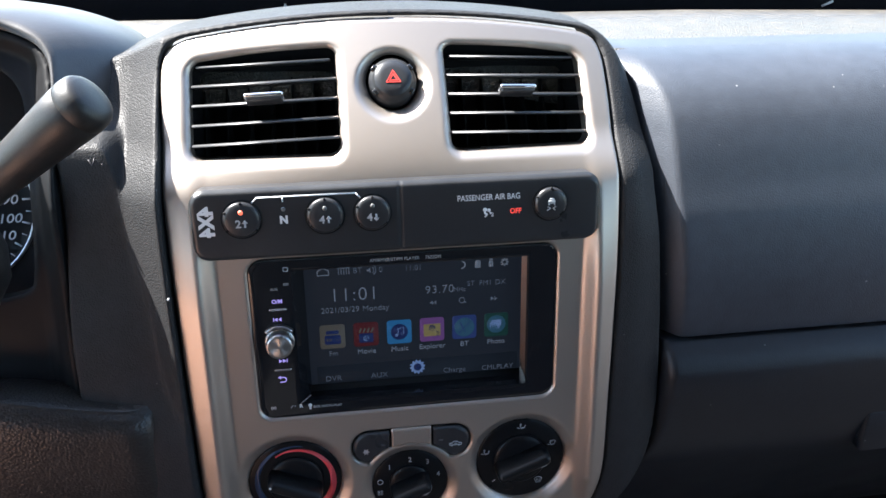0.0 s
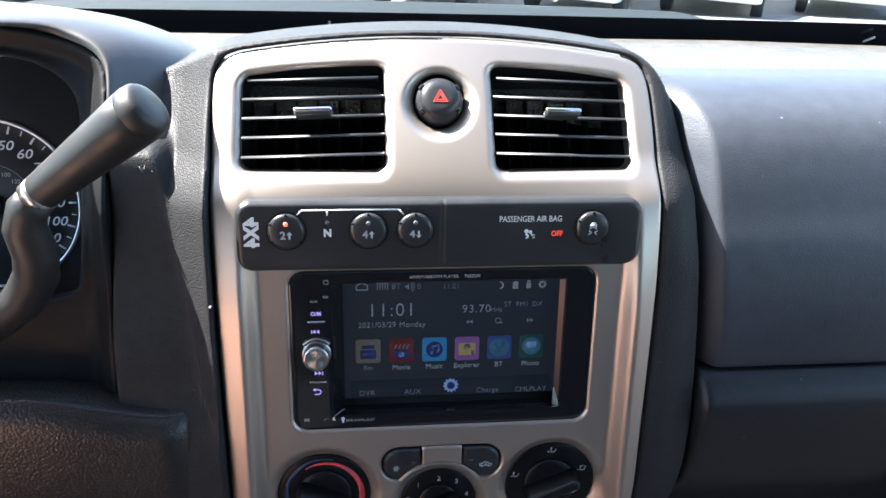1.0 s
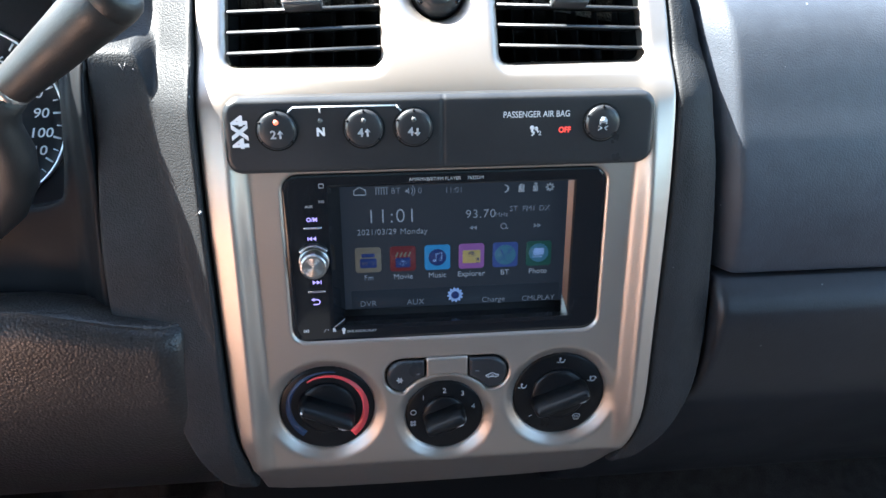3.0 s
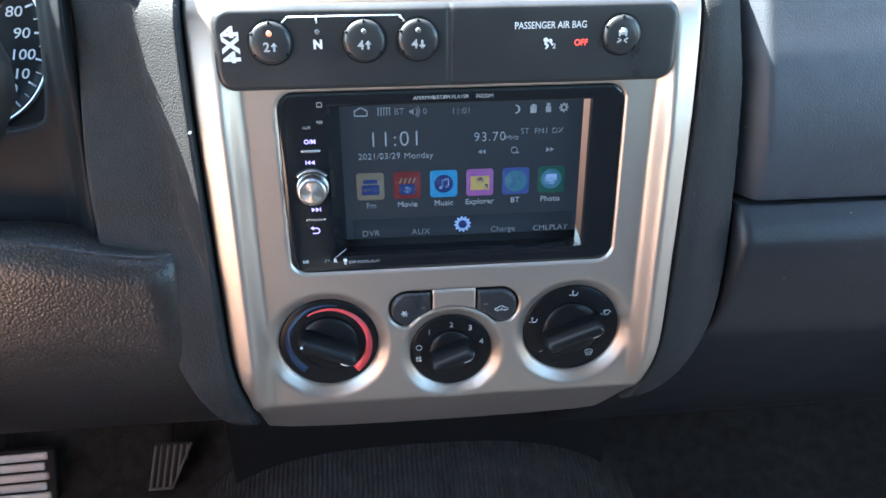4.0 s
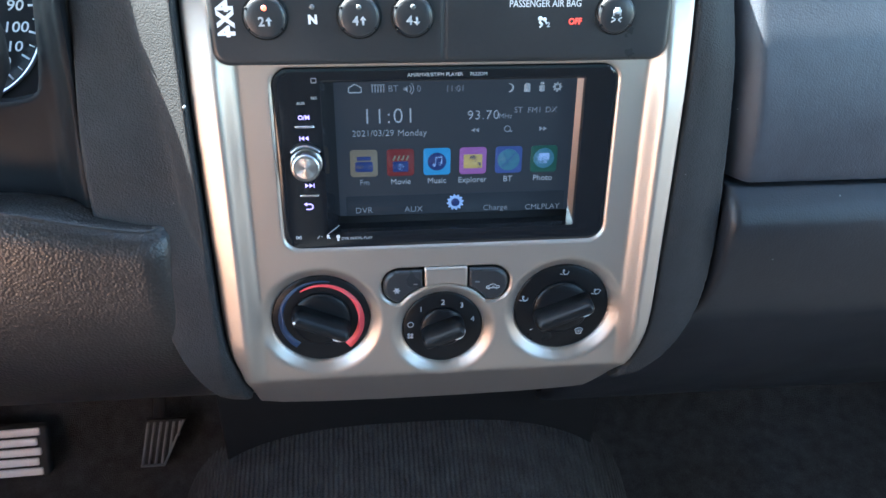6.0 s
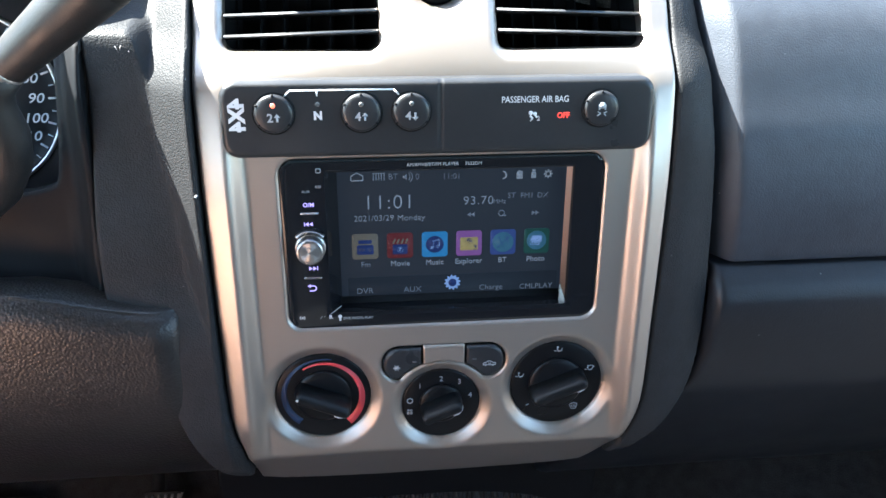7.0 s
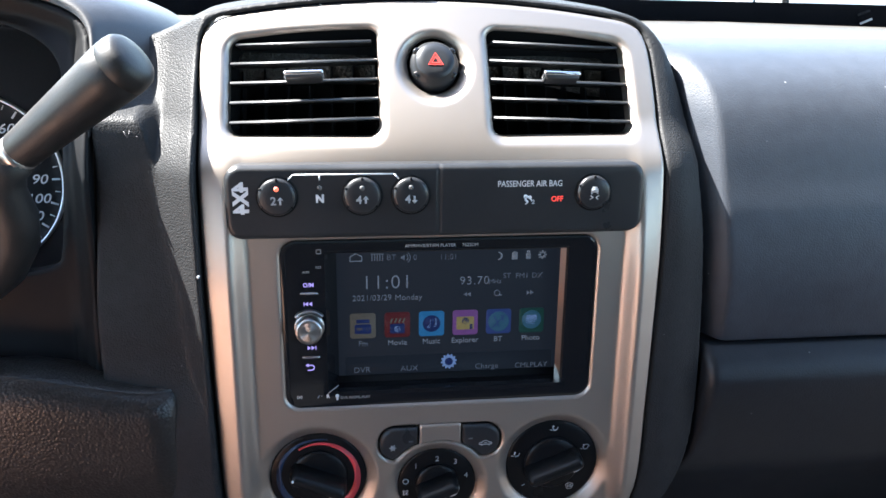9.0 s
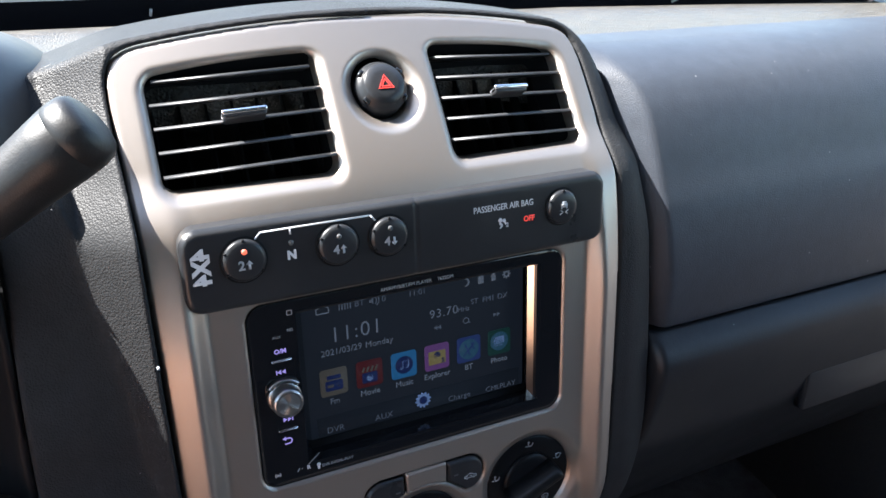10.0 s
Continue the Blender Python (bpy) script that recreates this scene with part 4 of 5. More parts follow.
def vent(sign):
    u0 = sign * 0.0718 - 0.002
    v0 = 0.131
    n0 = float(lean_back(np.array(v0))) - 0.5 * u0 * u0
    m = PANEL @ Matrix.Translation((u0, v0, n0)) @ pose(0, 0, 0, -TILT_UP) @ pose(0, 0, -0.0008, 0, 4.0 * sign)
    ob = thing("air_vent", "black slatted air vent with chrome slider tab, set in silver trim", "air vent", m, "dashboard air vents")
    shell = [[(x, y, z) for x, y in rrect(0.086 + e, 0.072 + e, 0.006)] for z, e in ((-0.0035, 0), (-0.012, 0), (-0.040, -0.012))]
    part("duct", loft(shell, True, (False, True)), DEEP, ob)
    for k in range(-3, 4):
        part("vertical_vane", moved(box(0.0012, 0.060, 0.016, 0.0004), pose(k * 0.0128, 0, -0.034)), DEEP, ob)
    for k in range(-2, 3):
        y = 0.0118 * k + 0.0036
        width = 0.0800 - (0.0055 if k == 2 else 0)
        prof = [(0.0000, -0.0007), (0.0002, -0.0003), (0.0000, 0.0002), (-0.0006, 0.0008), (-0.0014, 0.0010), (-0.0170, 0.0006), (-0.0170, -0.0006), (-0.0007, -0.0009)]
        rings = [[(x, y + b - (a + 0.001) * 0.40, a - 0.0014) for a, b in prof] for x in (-width / 2, width / 2)]
        slat = part("slat", loft(rings, True, (True, True)), SLAT, ob)
        if k == 0:
            part("slider_tab", moved(box(0.0200, 0.0028, 0.0085, 0.0013, seg=4), pose(-0.0005 * sign, y - 0.0004, 0.0010)), SLAT, slat, "slider tab")
            part("tab_cap", moved(box(0.0216, 0.0025, 0.0070, 0.0012, seg=4), pose(-0.0005 * sign, y + 0.0012, 0.0028)), CHROME, slat, "chrome tab cap")
    return ob


vent(-1)
vent(1)

# ---- hazard button ----
hn = float(lean_back(np.array(HAZ[1]))) - 0.0066
hazard = thing("hazard_button", "round black hazard warning button with red triangle", "hazard button", PANEL @ Matrix.Translation((HAZ[0], HAZ[1], hn)) @ pose(0, 0, 0, -TILT_UP + 4))
part("button_body", lathe([(0.0138, -0.008), (0.0138, 0.0014), (0.0135, 0.0030), (0.0128, 0.0042), (0.0118, 0.0048), (0.0110, 0.0068), (0.0102, 0.0080), (0.006, 0.0085), (0.001, 0.0086)], 48), SATIN, hazard)
for a in (35, 145, 215, 325):
    part("grip_notch", moved(box(0.0030, 0.0040, 0.0024, 0.0008), pose(0.0124 * math.cos(radians(a)), 0.0124 * math.sin(radians(a)), 0.0042, 0, 0, a)), GLOSS, hazard)
def tri_ring(r0, r1):
    o = [(r1 * math.cos(radians(a)), r1 * math.sin(radians(a)) - 0.0006) for a in (90, 210, 330)]
    i = [(r0 * math.cos(radians(a)), r0 * math.sin(radians(a)) - 0.0006) for a in (90, 210, 330)]
    v = [(x, y, 0.00852) for x, y in o + i] + [(x, y, 0.0089) for x, y in o + i]
    f = []
    for k in range(3):
        j = (k + 1) % 3
        f += [(6 + k, 6 + j, 9 + j, 9 + k), (k, j, 6 + j, 6 + k), (3 + j, 3 + k, 9 + k, 9 + j)]
    return v, f
part("warning_triangle", merge(tri_ring(0.0043, 0.0049), tri_ring(0.0022, 0.0029)), REDP, hazard, "red double triangle", smooth=False)
part("button_well", moved(lathe([(0.0158, -0.004), (0.0146, -0.010), (0.001, -0.011)], 40, (False, False)), pose(0, 0, 0)), DEEP, hazard)

# ---- heater controls ----
heater = thing("heater_controls", "three black rotary heater knobs with two push buttons below the radio", "heater controls", PANEL)
DN = -0.0058


def grip(length, width, angle, base_r):
    """The turning part: a round base with a raised blade across it."""
    base = lathe([(base_r, 0), (base_r, 0.0016), (base_r - 0.0012, 0.0026), (base_r - 0.005, 0.0032), (0.001, 0.0033)], 44)
    rings = []
    for z, kl, kw in ((0.002, 1.0, 1.40), (0.0100, 0.98, 1.02), (0.0128, 0.96, 0.84), (0.0144, 0.93, 0.64), (0.0152, 0.89, 0.42), (0.0155, 0.85, 0.22)):
        rings.append([(x, y, z) for x, y in rrect(length * kl, width * kw, min(width * kw, length) * 0.45)])
    return base, moved(loft(rings, True, (True, True)), pose(0, 0, 0, 0, 0, angle))


def taper_band(o0, o1, i0, i1, a0, a1, cx, cy, n=28):
    """An arc whose outer and inner radii change along it."""
    ts = [k / n for k in range(n + 1)]
    at = [radians(a0 + (a1 - a0) * t) for t in ts]
    outer = [(cx + (o0 + (o1 - o0) * t) * math.cos(a), cy + (o0 + (o1 - o0) * t) * math.sin(a)) for t, a in zip(ts, at)]
    inner = [(cx + (i0 + (i1 - i0) * t) * math.cos(a), cy + (i0 + (i1 - i0) * t) * math.sin(a)) for t, a in zip(ts, at)]
    return outer + inner[::-1]


for (cx, cy, r), ang, length, br in zip(KNOBS, (-23, 21, 21), (0.0350, 0.0262, 0.0365), (0.0170, 0.0132, 0.0172)):
    knob = part("dial", moved(lathe([(r + 0.0006, -0.001), (r + 0.0004, 0.0), (r - 0.0012, 0.0010), (br, 0.0004), (0.001, 0.0004)], 56), pose(cx, cy, DN)), DIAL, heater)
    base, blade = grip(length, 0.0086, ang, br)
    part("knob_base", moved(base, pose(cx, cy, DN)), DIAL, knob)
    part("knob_grip", moved(blade, pose(cx, cy, DN)), KNOB, knob)
    a = radians(ang)
    e = length * 0.44
    tip = e - 0.0042
    part("pointer_mark", flat([arc_band(0.0047, 0.0056, ang - 112, ang - 12, cx + tip * math.cos(a), cy + tip * math.sin(a), 12)], DN + 0.0100, 0.0014), PRINT, knob, "white curved pointer mark")
    DT = DN + 0.0012
    if cx < -0.05:
        part("hot_scale", flat([taper_band(0.0218, 0.0263, 0.0210, 0.0215, 121, -52, cx, cy)[::-1]], DT - 0.0004, 0.0004), REDARC, knob, "red hot scale, widening clockwise")
        part("cold_scale", flat([taper_band(0.0250, 0.0247, 0.0244, 0.0202, 76, 231, cx, cy)], DT - 0.0006, 0.0004), BLUEARC, knob, "dim blue cold scale")
        # White dot painted as the round highlight on the grip's blunt end.
        part("highlight_dot", moved(lathe([(0.0010, 0), (0.0006, 0.0006)], 12), pose(cx - e * math.cos(a), cy - e * math.sin(a), DN + 0.0150)), PRINT, knob)
    elif cx < 0.05:
        for word, u, v in (("1", -0.0128, 0.0128), ("2", 0.0002, 0.0170), ("3", 0.0113, 0.0145), ("4", 0.0180, 0.0048)):
            lettering("dial_number", word, 0.0048, GREYP, knob, (cx + u, cy + v, DT))
        part("dial_symbol", flat([arc_band(0.0014, 0.0019, 0, 359.9, cx - 0.0190, cy + 0.0028, 18)], DT), GREYP, knob)
        part("fan_symbol", flat([circle(0.0009, cx - 0.0192 + 0.0013 * math.cos(k * math.pi / 2 + 0.78), cy - 0.0050 + 0.0013 * math.sin(k * math.pi / 2 + 0.78), 10) for k in range(4)], DT), GREYP, knob)
    else:
        def seat_mark(u, v):
            return [circle(0.0007, u - 0.0010, v + 0.0018, 8), bar(u - 0.0014, v + 0.0010, u - 0.0006, v - 0.0010, 0.0007), bar(u - 0.0006, v - 0.0010, u + 0.0014, v - 0.0006, 0.0007), bar(u + 0.0014, v - 0.0006, u + 0.0020, v + 0.0012, 0.0005), bar(u - 0.0032, v - 0.0004, u - 0.0016, v - 0.0008, 0.0005)]
        part("face_symbol", flat(seat_mark(cx + 0.0007, cy + 0.0232), DT), GREYP, knob)
        part("feet_symbol", flat(seat_mark(cx - 0.0226, cy + 0.0066), DT), GREYP, knob)
        part("mixed_symbol", flat(seat_mark(cx + 0.0206, cy + 0.0092) + [arc_band(0.0018, 0.0023, 20, 160, cx + 0.0213, cy + 0.0094, 8)], DT), GREYP, knob)
        part("defrost_symbol", flat([arc_band(0.0030, 0.0035, 45, 135, cx + 0.0120, cy - 0.0182, 8), bar(cx + 0.0096, cy - 0.0160, cx + 0.0106, cy - 0.0190, 0.0005), bar(cx + 0.0144, cy - 0.0160, cx + 0.0134, cy - 0.0190, 0.0005), bar(cx + 0.0106, cy - 0.0190, cx + 0.0134, cy - 0.0190, 0.0005)]
             + [bar(cx + 0.0110 + 0.001 * k, cy - 0.0162, cx + 0.0110 + 0.001 * k, cy - 0.0182, 0.0004) for k in range(3)], DT), GREYP, knob)
        part("dial_tick", flat([bar(cx - 0.0185, cy - 0.0150, cx - 0.0165, cy - 0.0140, 0.0005)], DT), GREYP, knob)


def side_button(sign):
    def sd(X, Y):
        b = sd_buttons(X, Y) + 0.0008
        return np.maximum(b, (0.0131 - X * sign - 0.0003 * sign))
    x0, x1 = (0.010, 0.038) if sign > 0 else (-0.039, -0.010)
    return pierced(sd, lambda X, Y: 0.0012 - 0.4 * np.clip(np.abs(X) - 0.026, 0, None) * 0.1 + 0 * X, x0, x1, -0.087, -0.060, 0.0008, 0.0022, (0, 0, -0.009))


bl = part("push_button", side_button(-1), SATIN, heater, "air conditioning button")
br_ = part("push_button", side_button(1), SATIN, heater, "air recirculation button")
part("snow_symbol", flat([bar(-0.0285 - 0.0021 * math.cos(a), -0.0772 - 0.0021 * math.sin(a), -0.0285 + 0.0021 * math.cos(a), -0.0772 + 0.0021 * math.sin(a), 0.0004) for a in (0, 1.05, 2.1)] + [arc_band(0.0010, 0.0014, 0, 359.9, -0.0285, -0.0772, 12)], 0.0012), GREYP, bl)
part("lamp_slot", flat([rrect(0.0026, 0.0009, 0.0003, -0.0178, -0.0735)], 0.0012), GREYTRIM, bl)
part("car_symbol", flat([arc_band(0.0023, 0.0027, 20, 160, 0.0268, -0.0778, 10), bar(0.0232, -0.0778, 0.0306, -0.0778, 0.0005), bar(0.0232, -0.0778, 0.0232, -0.0766, 0.0005), bar(0.0306, -0.0778, 0.0306, -0.0766, 0.0005), bar(0.0232, -0.0766, 0.0248, -0.0764, 0.0005), bar(0.0288, -0.0764, 0.0306, -0.0766, 0.0005), circle(0.0006, 0.0246, -0.0781, 8), circle(0.0006, 0.0290, -0.0781, 8), bar(0.0262, -0.0768, 0.0278, -0.0768, 0.0004)], 0.0012), GREYP, br_)
part("lamp_slot", flat([rrect(0.0026, 0.0009, 0.0003, 0.0178, -0.0735)], 0.0012), GREYTRIM, br_)
part("back_box", merge(moved(box(0.19, 0.11, 0.004), pose(0, -0.092, -0.0155)), moved(box(0.185, 0.108, 0.004), pose(0, 0, -0.0225)), moved(box(0.05, 0.05, 0.004), pose(-0.002, 0.142, -0.062))), DEEP, dashboard).matrix_local = PANEL

# ---- instrument cluster ----
GT = 15
cluster = thing("instrument_cluster", "black instrument cluster with white figures and chrome-ringed speedometer", "instrument cluster", pose(-0.2879, 0.1224, 1.2424, 90 - GT))
part("gauge_panel", flat([rrect(0.30, 0.182, 0.014, -0.067, 0.004)], -0.004, 0.003), GAUGEP, cluster)
gp = part("speedometer_face", lathe([(0.0545, -0.001), (0.0545, 0.0008), (0.001, 0.0008)], 64), GAUGE, cluster)
part("speedometer_ring", lathe([(0.0542, 0), (0.0546, 0.0022), (0.0555, 0.0030), (0.0563, 0.0022), (0.0568, 0)], 72, (False, False)), RINGW, cluster, "thin bright ring")
for mph in range(0, 121, 10):
    a = radians(1 + (90 - mph) * 1.8)
    if mph >= 20:
        lettering("speed_number", str(mph), 0.0086, PRINT, gp, (0.0402 * math.cos(a), 0.0402 * math.sin(a), 0.0009), bold=0.00005, squeeze=1.18, slant=0.25)
for k in range(0, 25):
    a = radians(1 + (90 - k * 5) * 1.8)
    r0 = 0.0482 if k % 2 == 0 else 0.0500
    part("speed_tick", flat([bar(r0 * math.cos(a), r0 * math.sin(a), 0.0532 * math.cos(a), 0.0532 * math.sin(a), 0.0013 if k % 2 == 0 else 0.0007)], 0.0008, 0.0002), PRINT, gp)
part("inner_scale", flat([arc_band(0.0265, 0.0268, -60, 240, n=60)], 0.0008, 0.0002), GREYP, gp)
for word, a in (("100", 62), ("120", 43), ("80", 88)):
    lettering("metric_number", word, 0.0040, GREYP, gp, (0.0222 * math.cos(radians(a)), 0.0222 * math.sin(radians(a)), 0.0009))
lettering("unit_text", "MPH", 0.0055, PRINT, gp, (0.0, 0.0135, 0.0009))
part("needle_hub", lathe([(0.0085, 0.001), (0.0085, 0.006), (0.007, 0.0075), (0.001, 0.0078)], 32), SATIN, cluster)
part("needle", flat([bar(-0.006, 0.005, -0.024, 0.030, 0.0014)], 0.004, 0.0008), REDARC, cluster)

# ---- column gear lever ----
lever = thing("gear_lever", "black column gear lever with a thick rounded grip", "gear lever", pose(-0.20, -0.02, 1.305))
def along(p, q, rows):
    p, q = Vector(p), Vector(q)
    return [tuple(p.lerp(q, t)) for t, _ in rows], [r for _, r in rows]
rows = [(0, 0.0084), (0.03, 0.0092), (0.12, 0.0096), (0.5, 0.0116), (0.75, 0.0131), (0.858, 0.0136), (0.861, 0.01345), (0.863, 0.01345), (0.866, 0.0136), (0.90, 0.0136), (0.95, 0.0130), (0.978, 0.0114), (0.992, 0.0088), (1.0, 0.004)]
pts, rad = along((-0.001, 0.004, 0.004), (0.0592, -0.004, 0.0512), rows)
part("grip", tube(pts, rad, 32), GRIP, lever, "smooth black grip")
part("collar", tube([(-0.0045, 0.004, 0.001), (0.0005, 0.004, 0.005)], [0.0088, 0.0093], 24), BRUSH, lever, "worn bright collar")
part("stalk", tube([(-0.001, 0.004, 0.003), (-0.008, 0.004, -0.004), (-0.011, 0.004, -0.014), (-0.009, 0.005, -0.028), (-0.012, 0.008, -0.042), (-0.022, 0.012, -0.058), (-0.045, 0.02, -0.078), (-0.09, 0.035, -0.10)], [0.0088, 0.0094, 0.0102, 0.0108, 0.011, 0.011, 0.011, 0.011], 20), GRIP, lever, "bent black stalk")
shroud = thing("steering_column", "dark plastic steering column shroud", "steering column", pose(-0.42, 0.02, 1.20))
part("shroud", moved(loft([[(x, y, z) for x, z in circle(r, 0, 0, 28)] for y, r in ((0.10, 0.058), (0.0, 0.056), (-0.05, 0.050), (-0.055, 0.03))], True, (True, True)), pose(0, 0, 0, -12)), SATIN, shroud)

# ---- footwell ----
floor = tagged(part("floor", (lambda xs, ys: ([(x, y, 0.56 + max(0, y - 0.35) * 0.9) for y in ys for x in xs], [(j * len(xs) + i, j * len(xs) + i + 1, (j + 1) * len(xs) + i + 1, (j + 1) * len(xs) + i) for j in range(len(ys) - 1) for i in range(len(xs) - 1)]))(np.linspace(-0.785, 0.785, 20), np.linspace(-1.39, 0.72, 24)), CARPET), "dark grey carpeted cabin floor", "floor", kind="structure")
def tunnel():
    rings = []
    for y, top, hw in ((-0.9, 0.66, 0.20), (-0.3, 0.70, 0.215), (-0.05, 0.780, 0.228), (0.05, 0.820, 0.235), (0.10, 0.838, 0.237), (0.14, 0.847, 0.237), (0.155, 0.845, 0.235), (0.166, 0.830, 0.226), (0.170, 0.70, 0.20)):
        ring = []
        for i in range(41):
            t = math.pi * i / 40
            c, sn = math.cos(t), math.sin(t)
            ring.append((-0.012 + hw * math.copysign(abs(c) ** 0.7, -c), y, 0.55 + (top - 0.55) * abs(sn) ** 0.52))
        rings.append(ring)
    return loft(rings, False)
tagged(part("floor_tunnel", tunnel(), RIBBED), "ribbed dark grey carpet over the transmission hump", "carpet", kind="structure")
tagged(part("firewall", moved(box(1.52, 0.03, 0.71), pose(0, 0.66, 0.855)), BLACK), "dark carpeted firewall", "wall", kind="structure")

accel = thing("accelerator_pedal", "ribbed grey rubber accelerator pedal", "pedal", pose(-0.3165, 0.325, 0.596, 90 - 28))
part("pad", prism([(-0.0270, -0.016), (0.0046, -0.016), (0.0335, 0.045), (-0.0155, 0.045)], -0.006, 0, 0.001), RUBBER, accel)
for k in range(6):
    x = -0.0125 + 0.0079 * k
    low = -0.0125 if x - 0.0107 < 0.003 else -0.0125 + (x - 0.0137) / 0.0297 * 0.080
    part("rib", flat([bar(x - 0.195 * (0.042 - low), low, x, 0.042, 0.0030)], -0.0005, 0.0035), GREYRIB, accel)
part("edge_rib", flat([bar(-0.0255, -0.0145, 0.0040, -0.0145, 0.0028), bar(0.0042, -0.0135, 0.0312, 0.043, 0.0028)], -0.0005, 0.0035), GREYRIB, accel)
part("arm", tube([(0, 0.045, -0.006), (0, 0.12, -0.03), (0, 0.25, -0.04)], 0.008, 10), RUBBER, accel)
brake = thing("brake_pedal", "wide brake pedal pad with bright metal bars", "pedal", pose(-0.528, 0.328, 0.602, 90 - 28))
part("pad", moved(prism(rrect(0.150, 0.068, 0.008), -0.012, 0, 0.003), pose(0, 0.006, 0)), RUBBER, brake)
for k in range(5):
    y = -0.0215 + 0.0130 * k
    part("metal_bar", moved(box(0.140 - 0.004 * (k % 2), 0.0098, 0.005, 0.002), pose(-0.003 - 0.002 * (k % 2), y, 0.001, 0, 0, 1.5)), ALU, brake)
part("arm", tube([(0, 0.03, -0.01), (0, 0.12, -0.04), (0, 0.3, -0.05)], 0.010, 10), RUBBER, brake)

# ---- cab shell ----
def bench(x0, x1, mat, words):
    seat = thing("bench_seat", words, "seat", pose((x0 + x1) / 2, -0.85, 0.56))
    w = x1 - x0
    part("cushion", moved(box(w, 0.78, 0.30, 0.06, seg=4), pose(0, 0.10, 0.17, 3)), mat, seat)
    part("backrest", moved(box(w, 0.16, 0.66, 0.06, seg=4), pose(0, -0.33, 0.52, -12)), mat, seat)
    return seat


driver_seat = bench(-0.74, -0.22, GREYSEAT, "charcoal cloth driver's seat with an added salmon bounce block")
# Unseen salmon block, added to reflect warm light onto knee panel and trim.
part("bounce_block", moved(loft([[(x, y, z) for x, z in chaikin([(-0.755, 1.12), (-0.70, 1.145), (-0.48, 1.09), (-0.36, 1.02), (-0.33, 0.91), (-0.36, 0.86), (-0.755, 0.86)], 2)] for y in (-0.86, -0.84, -0.34, -0.31)], True, (True, True)), pose(0.48, 0.85, -0.56)), SALMON, driver_seat, "unseen salmon block added to bounce warm light onto the dash")
bench(-0.20, 0.74, GREYSEAT, "charcoal cloth bench seat across the cab")

# The left door is out of view; its brown is chosen for warm bounce.
tagged(part("wall_left", merge(moved(box(0.05, 2.3, 0.82), pose(-0.79, -0.45, 0.885)), moved(box(0.04, 0.10, 0.55), pose(-0.775, -1.02, 1.58))), DOORTRIM), "unseen driver's side door trim, brown to bounce warm light", "door", kind="structure")
tagged(part("wall_right", merge(moved(box(0.05, 2.3, 0.82), pose(0.79, -0.45, 0.885)), moved(box(0.04, 0.10, 0.55), pose(0.775, -1.02, 1.58))), GREYTRIM), "dark grey passenger's side door trim", "door", kind="structure")
tagged(part("wall_back", merge(moved(box(1.6, 0.05, 0.80), pose(0, -1.40, 0.90)), moved(box(1.6, 0.05, 0.10), pose(0, -1.40, 1.80)), moved(box(0.14, 0.05, 0.45), pose(-0.72, -1.40, 1.525)), moved(box(0.14, 0.05, 0.45), pose(0.72, -1.40, 1.525))), GREYTRIM), "plain dark grey back wall of the cab", "wall", kind="structure")
tagged(part("ceiling", moved(box(1.56, 1.35, 0.04, 0.01), pose(0, -0.78, 1.85)), LINER), "light grey cloth headliner", "ceiling", kind="structure")
for sx in (-1, 1):
    tagged(part("pillar_left" if sx < 0 else "pillar_right", tube([(sx * 0.79, 0.44, 1.26), (sx * 0.74, 0.22, 1.52), (sx * 0.70, -0.12, 1.83)], 0.035, 12), GREYTRIM), "dark grey windscreen pillar", "pillar", kind="structure")
def screen_pane(lift=0.0, rows_=((0.0, 1.0),)):
    def at(x, t):
        y = 0.420 - 0.035 * (x / 0.74) ** 2 - 0.56 * t
        return (x, y, 1.265 + 0.562 * t + lift)
    t0, t1 = rows_[0]
    xs, ts = np.linspace(-0.76, 0.76, 25), np.linspace(t0, t1, 8)
    verts = [at(x, t) for t in ts for x in xs]
    n = len(xs)
    return verts, [(j * n + i, j * n + i + 1, (j + 1) * n + i + 1, (j + 1) * n + i) for j in range(len(ts) - 1) for i in range(n - 1)]
pane = tagged(part("window_1", screen_pane(), GLASS), "clear raked windscreen", "windscreen", kind="structure")
pane.visible_shadow = False
part("glass_edge_band", screen_pane(-0.003, ((0.0, 0.114),)), FRIT, pane, "black ceramic band along the foot of the windscreen")
part("band_mark", tube([(-0.071, 0.372, 1.3095), (-0.071, 0.366, 1.3155)], 0.0011, 8), PRINT, pane, "small white mark")
part("band_mark", tube([(0.452, 0.356, 1.3060), (0.459, 0.350, 1.3120)], 0.0011, 8), PRINT, pane, "small white mark")
for k, (x, w_, d_) in enumerate(((-0.785, 0.004, 1.42), (0.785, 0.004, 1.42))):
    side_pane = tagged(part("window_%d" % (k + 2), moved(box(w_, d_, 0.53), pose(x, -0.26, 1.56)), GLASS), "clear side window glass", "window", kind="structure")
    side_pane.visible_shadow = False
# Unseen pane, darkened in place of the shade an occupant would cast.
rear_pane = tagged(part("window_4", moved(box(1.30, 0.004, 0.45), pose(0, -1.40, 1.525)), TINTED), "unseen rear window glass, darkened to cut light from behind", "window", kind="structure")
rear_pane.visible_shadow = False
wiper = thing("wiper", "black wiper arm and blade resting on the windscreen", "wiper", pose(0.42, 0.50, 1.262))
part("arm", tube([(0.30, 0.02, -0.02), (0.12, 0.0, 0.012), (-0.25, -0.01, 0.002)], 0.006, 10), BLACK, wiper)
part("blade", tube([(0.22, 0.03, -0.012), (-0.30, 0.015, 0.004)], 0.004, 8), RUBBER, wiper)
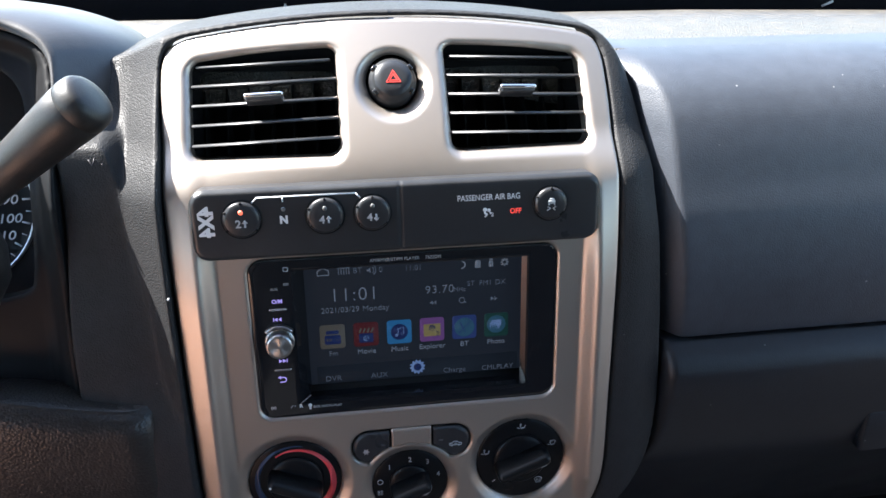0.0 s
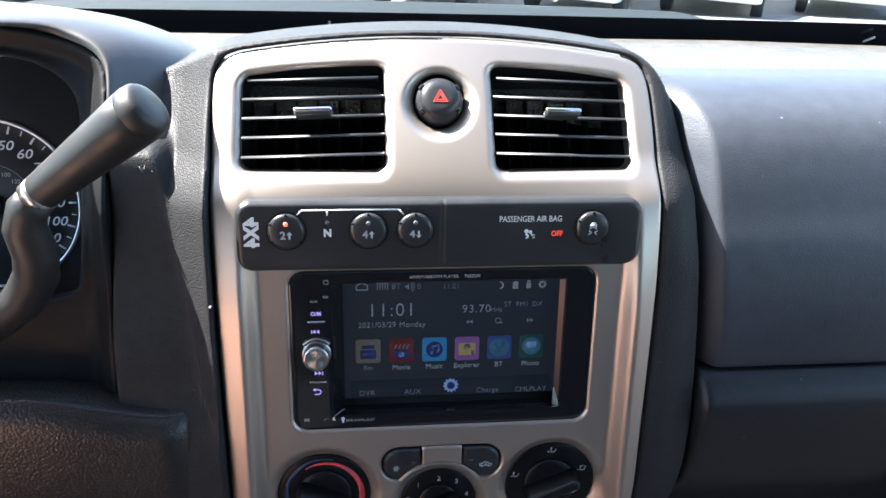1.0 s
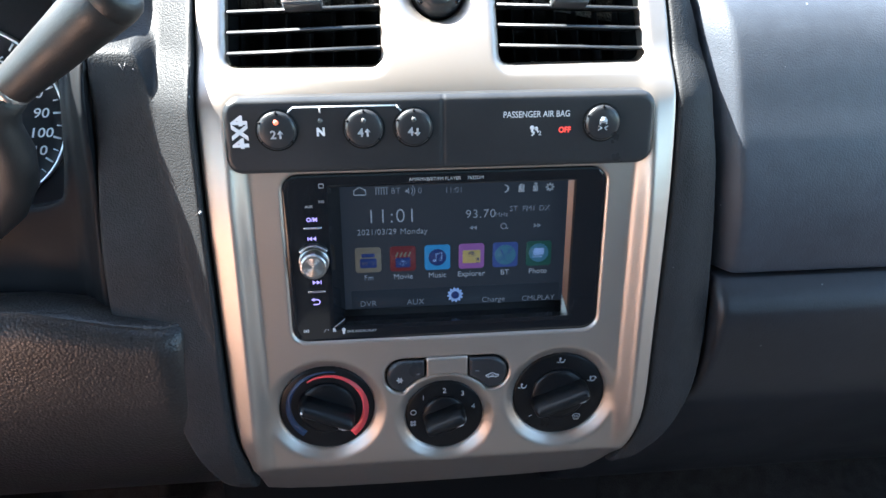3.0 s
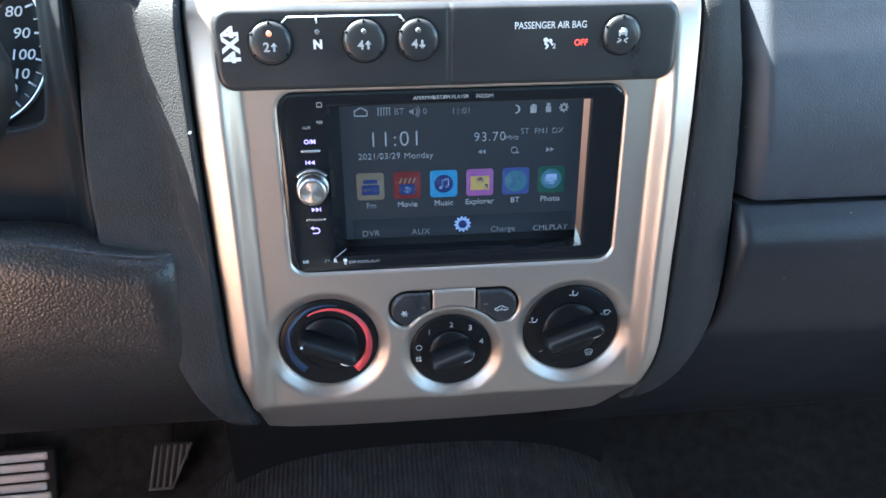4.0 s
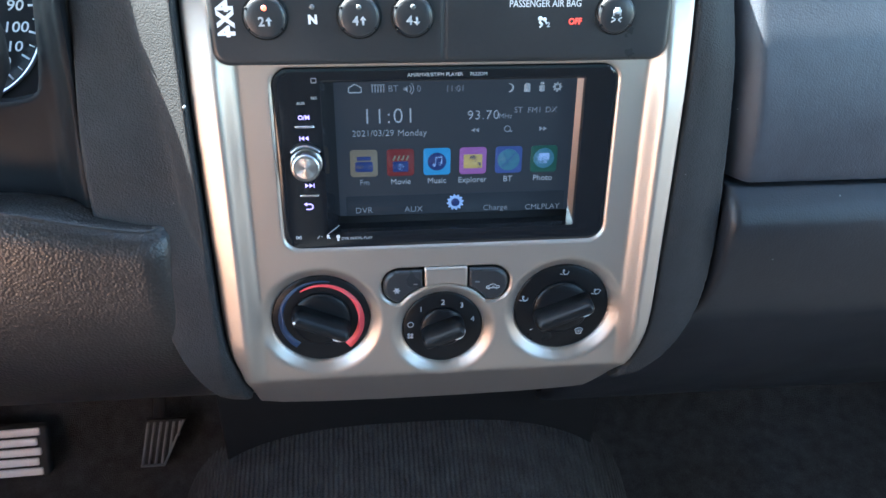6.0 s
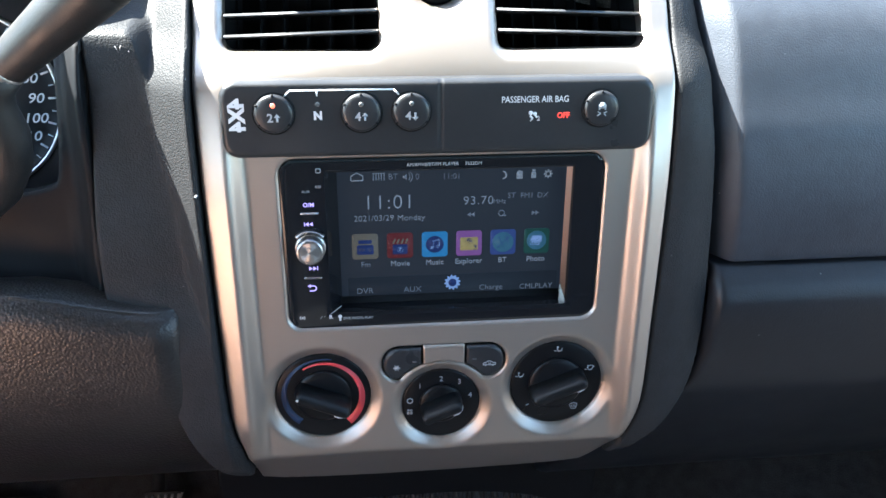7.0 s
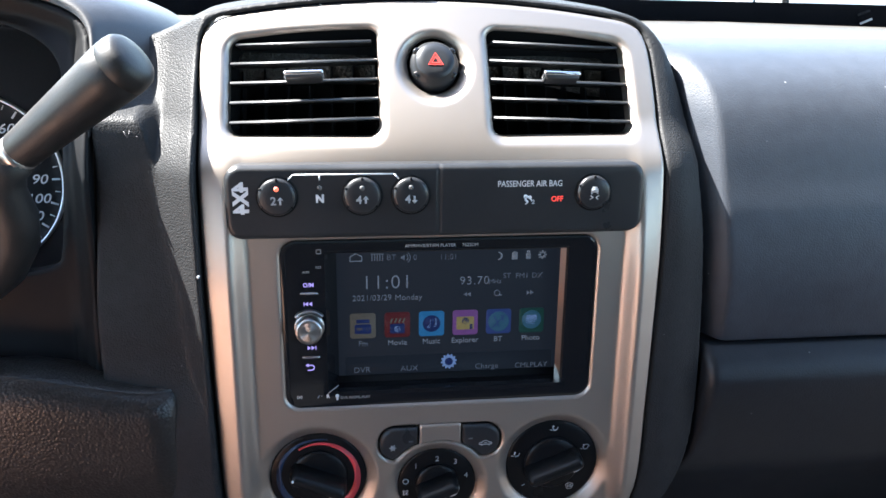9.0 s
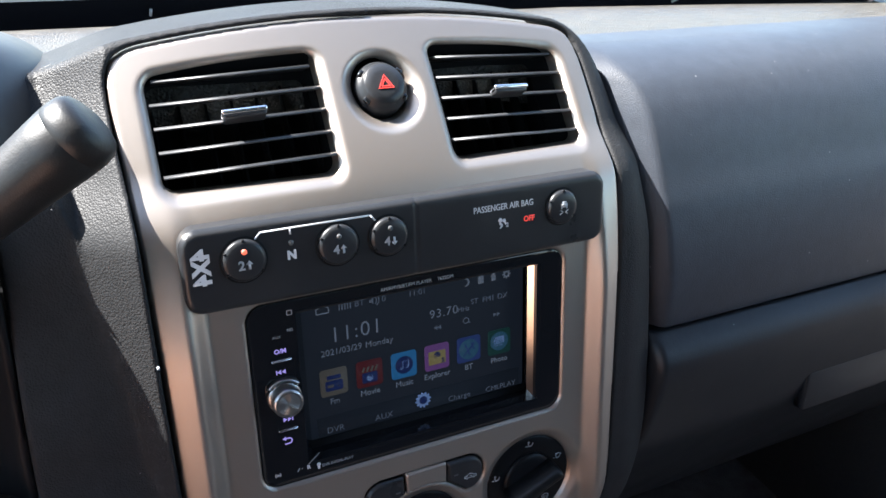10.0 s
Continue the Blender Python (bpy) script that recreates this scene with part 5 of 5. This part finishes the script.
hood = thing("truck_hood", "dark grey truck bonnet seen through the windscreen", "bonnet", pose(0, 1.1, 1.15))
part("hood_panel", (lambda xs, ys: ([(x, y - 1.1, 1.211 - 0.083 * (y - 0.5) - 0.012 * (x / 0.75) ** 2 - 0.5 * max(0, y - 1.55) ** 2 - 1.15) for y in ys for x in xs], [(j * len(xs) + i, j * len(xs) + i + 1, (j + 1) * len(xs) + i + 1, (j + 1) * len(xs) + i) for j in range(len(ys) - 1) for i in range(len(xs) - 1)]))(np.linspace(-0.78, 0.78, 20), np.linspace(0.62, 1.95, 24)), HOODPAINT, hood)
part("cowl", moved(box(1.5, 0.40, 0.02, 0.004), pose(0, -0.56, 0.073, -1)), BLACK, hood)

# ---- car park ----
def fall(y):
    """Past the truck the car park falls away to a lower terrace."""
    return -0.105 * min(max(y - 3.0, 0), 11.0)
grid = [-300, -100, -30, -10, 0, 3, 6, 8, 10, 12, 14, 30, 60, 150, 300]
tagged(part("ground", ([(x, y, fall(y)) for y in grid for x in (-300, 0, 300)], [(j * 3 + i, j * 3 + i + 1, j * 3 + i + 4, j * 3 + i + 3) for j in range(len(grid) - 1) for i in (0, 1)]), ASPHALT), "pale sunlit asphalt car park", "ground", kind="structure")


def parked_car(paint, words):
    car = thing("parked_car", words, "car", Matrix(), "parked cars")
    body = [(-2.15, 0.45), (-2.12, 0.75), (-1.85, 0.92), (-1.0, 1.0), (-0.45, 1.38), (0.75, 1.42), (1.45, 1.02), (2.1, 0.95), (2.18, 0.5), (2.0, 0.28), (-2.0, 0.28)]
    rings = []
    for y, k in ((-0.86, 0.88), (-0.84, 0.96), (-0.78, 1.0), (0.78, 1.0), (0.84, 0.96), (0.86, 0.88)):
        rings.append([(x * (0.97 + 0.03 * k), y * (1 - 0.16 * max(0, (z - 0.95) / 0.45)), 0.6 + (z - 0.6) * k) for x, z in chaikin(body, 2)])
    part("body", loft(rings, True, (True, True)), paint, car)
    for sy in (-1, 1):
        part("side_window", moved(prism([(-0.75, 1.02), (0.95, 1.02), (0.62, 1.33), (-0.40, 1.31)], 0, 0.02), Matrix(((1, 0, 0, 0), (0, 0, sy, sy * 0.78), (0, 1, 0, 0), (0, 0, 0, 1)))), CARGLASS, car)
        for x in (-1.35, 1.35):
            wh = part("wheel", moved(lathe([(0.20, 0.0), (0.31, 0.0), (0.335, 0.03), (0.335, 0.17), (0.31, 0.20), (0.20, 0.20)], 32), Matrix.Translation((x, sy * 0.70, 0.335)) @ pose(0, 0, 0, -90 * sy)), TYRE, car)
            part("rim", moved(lathe([(0.205, 0.15), (0.205, 0.195), (0.17, 0.185), (0.05, 0.190), (0.01, 0.195)], 24), Matrix.Translation((x, sy * 0.70, 0.335)) @ pose(0, 0, 0, -90 * sy)), SILVERCAR, wh)
    return car


first = parked_car(WHITECAR, "white parked car in the sun")
first.matrix_basis = pose(4.6, 15.0, -1.155, 0, 0, 62)
for x in (7.2, 9.9, -7.0):
    copy_thing(first, pose(x, 15.0 + 0.02 * x, -1.155, 0, 0, 62))
second = parked_car(REDCAR, "red parked car in the sun")
second.matrix_basis = pose(-4.2, 15.0, -1.155, 0, 0, 62)
third = parked_car(SILVERCAR, "silver parked car in the sun")
third.matrix_basis = pose(1.9, 15.2, -1.155, 0, 0, 62)
copy_thing(third, pose(-1.4, 15.2, -1.155, 0, 0, 62))
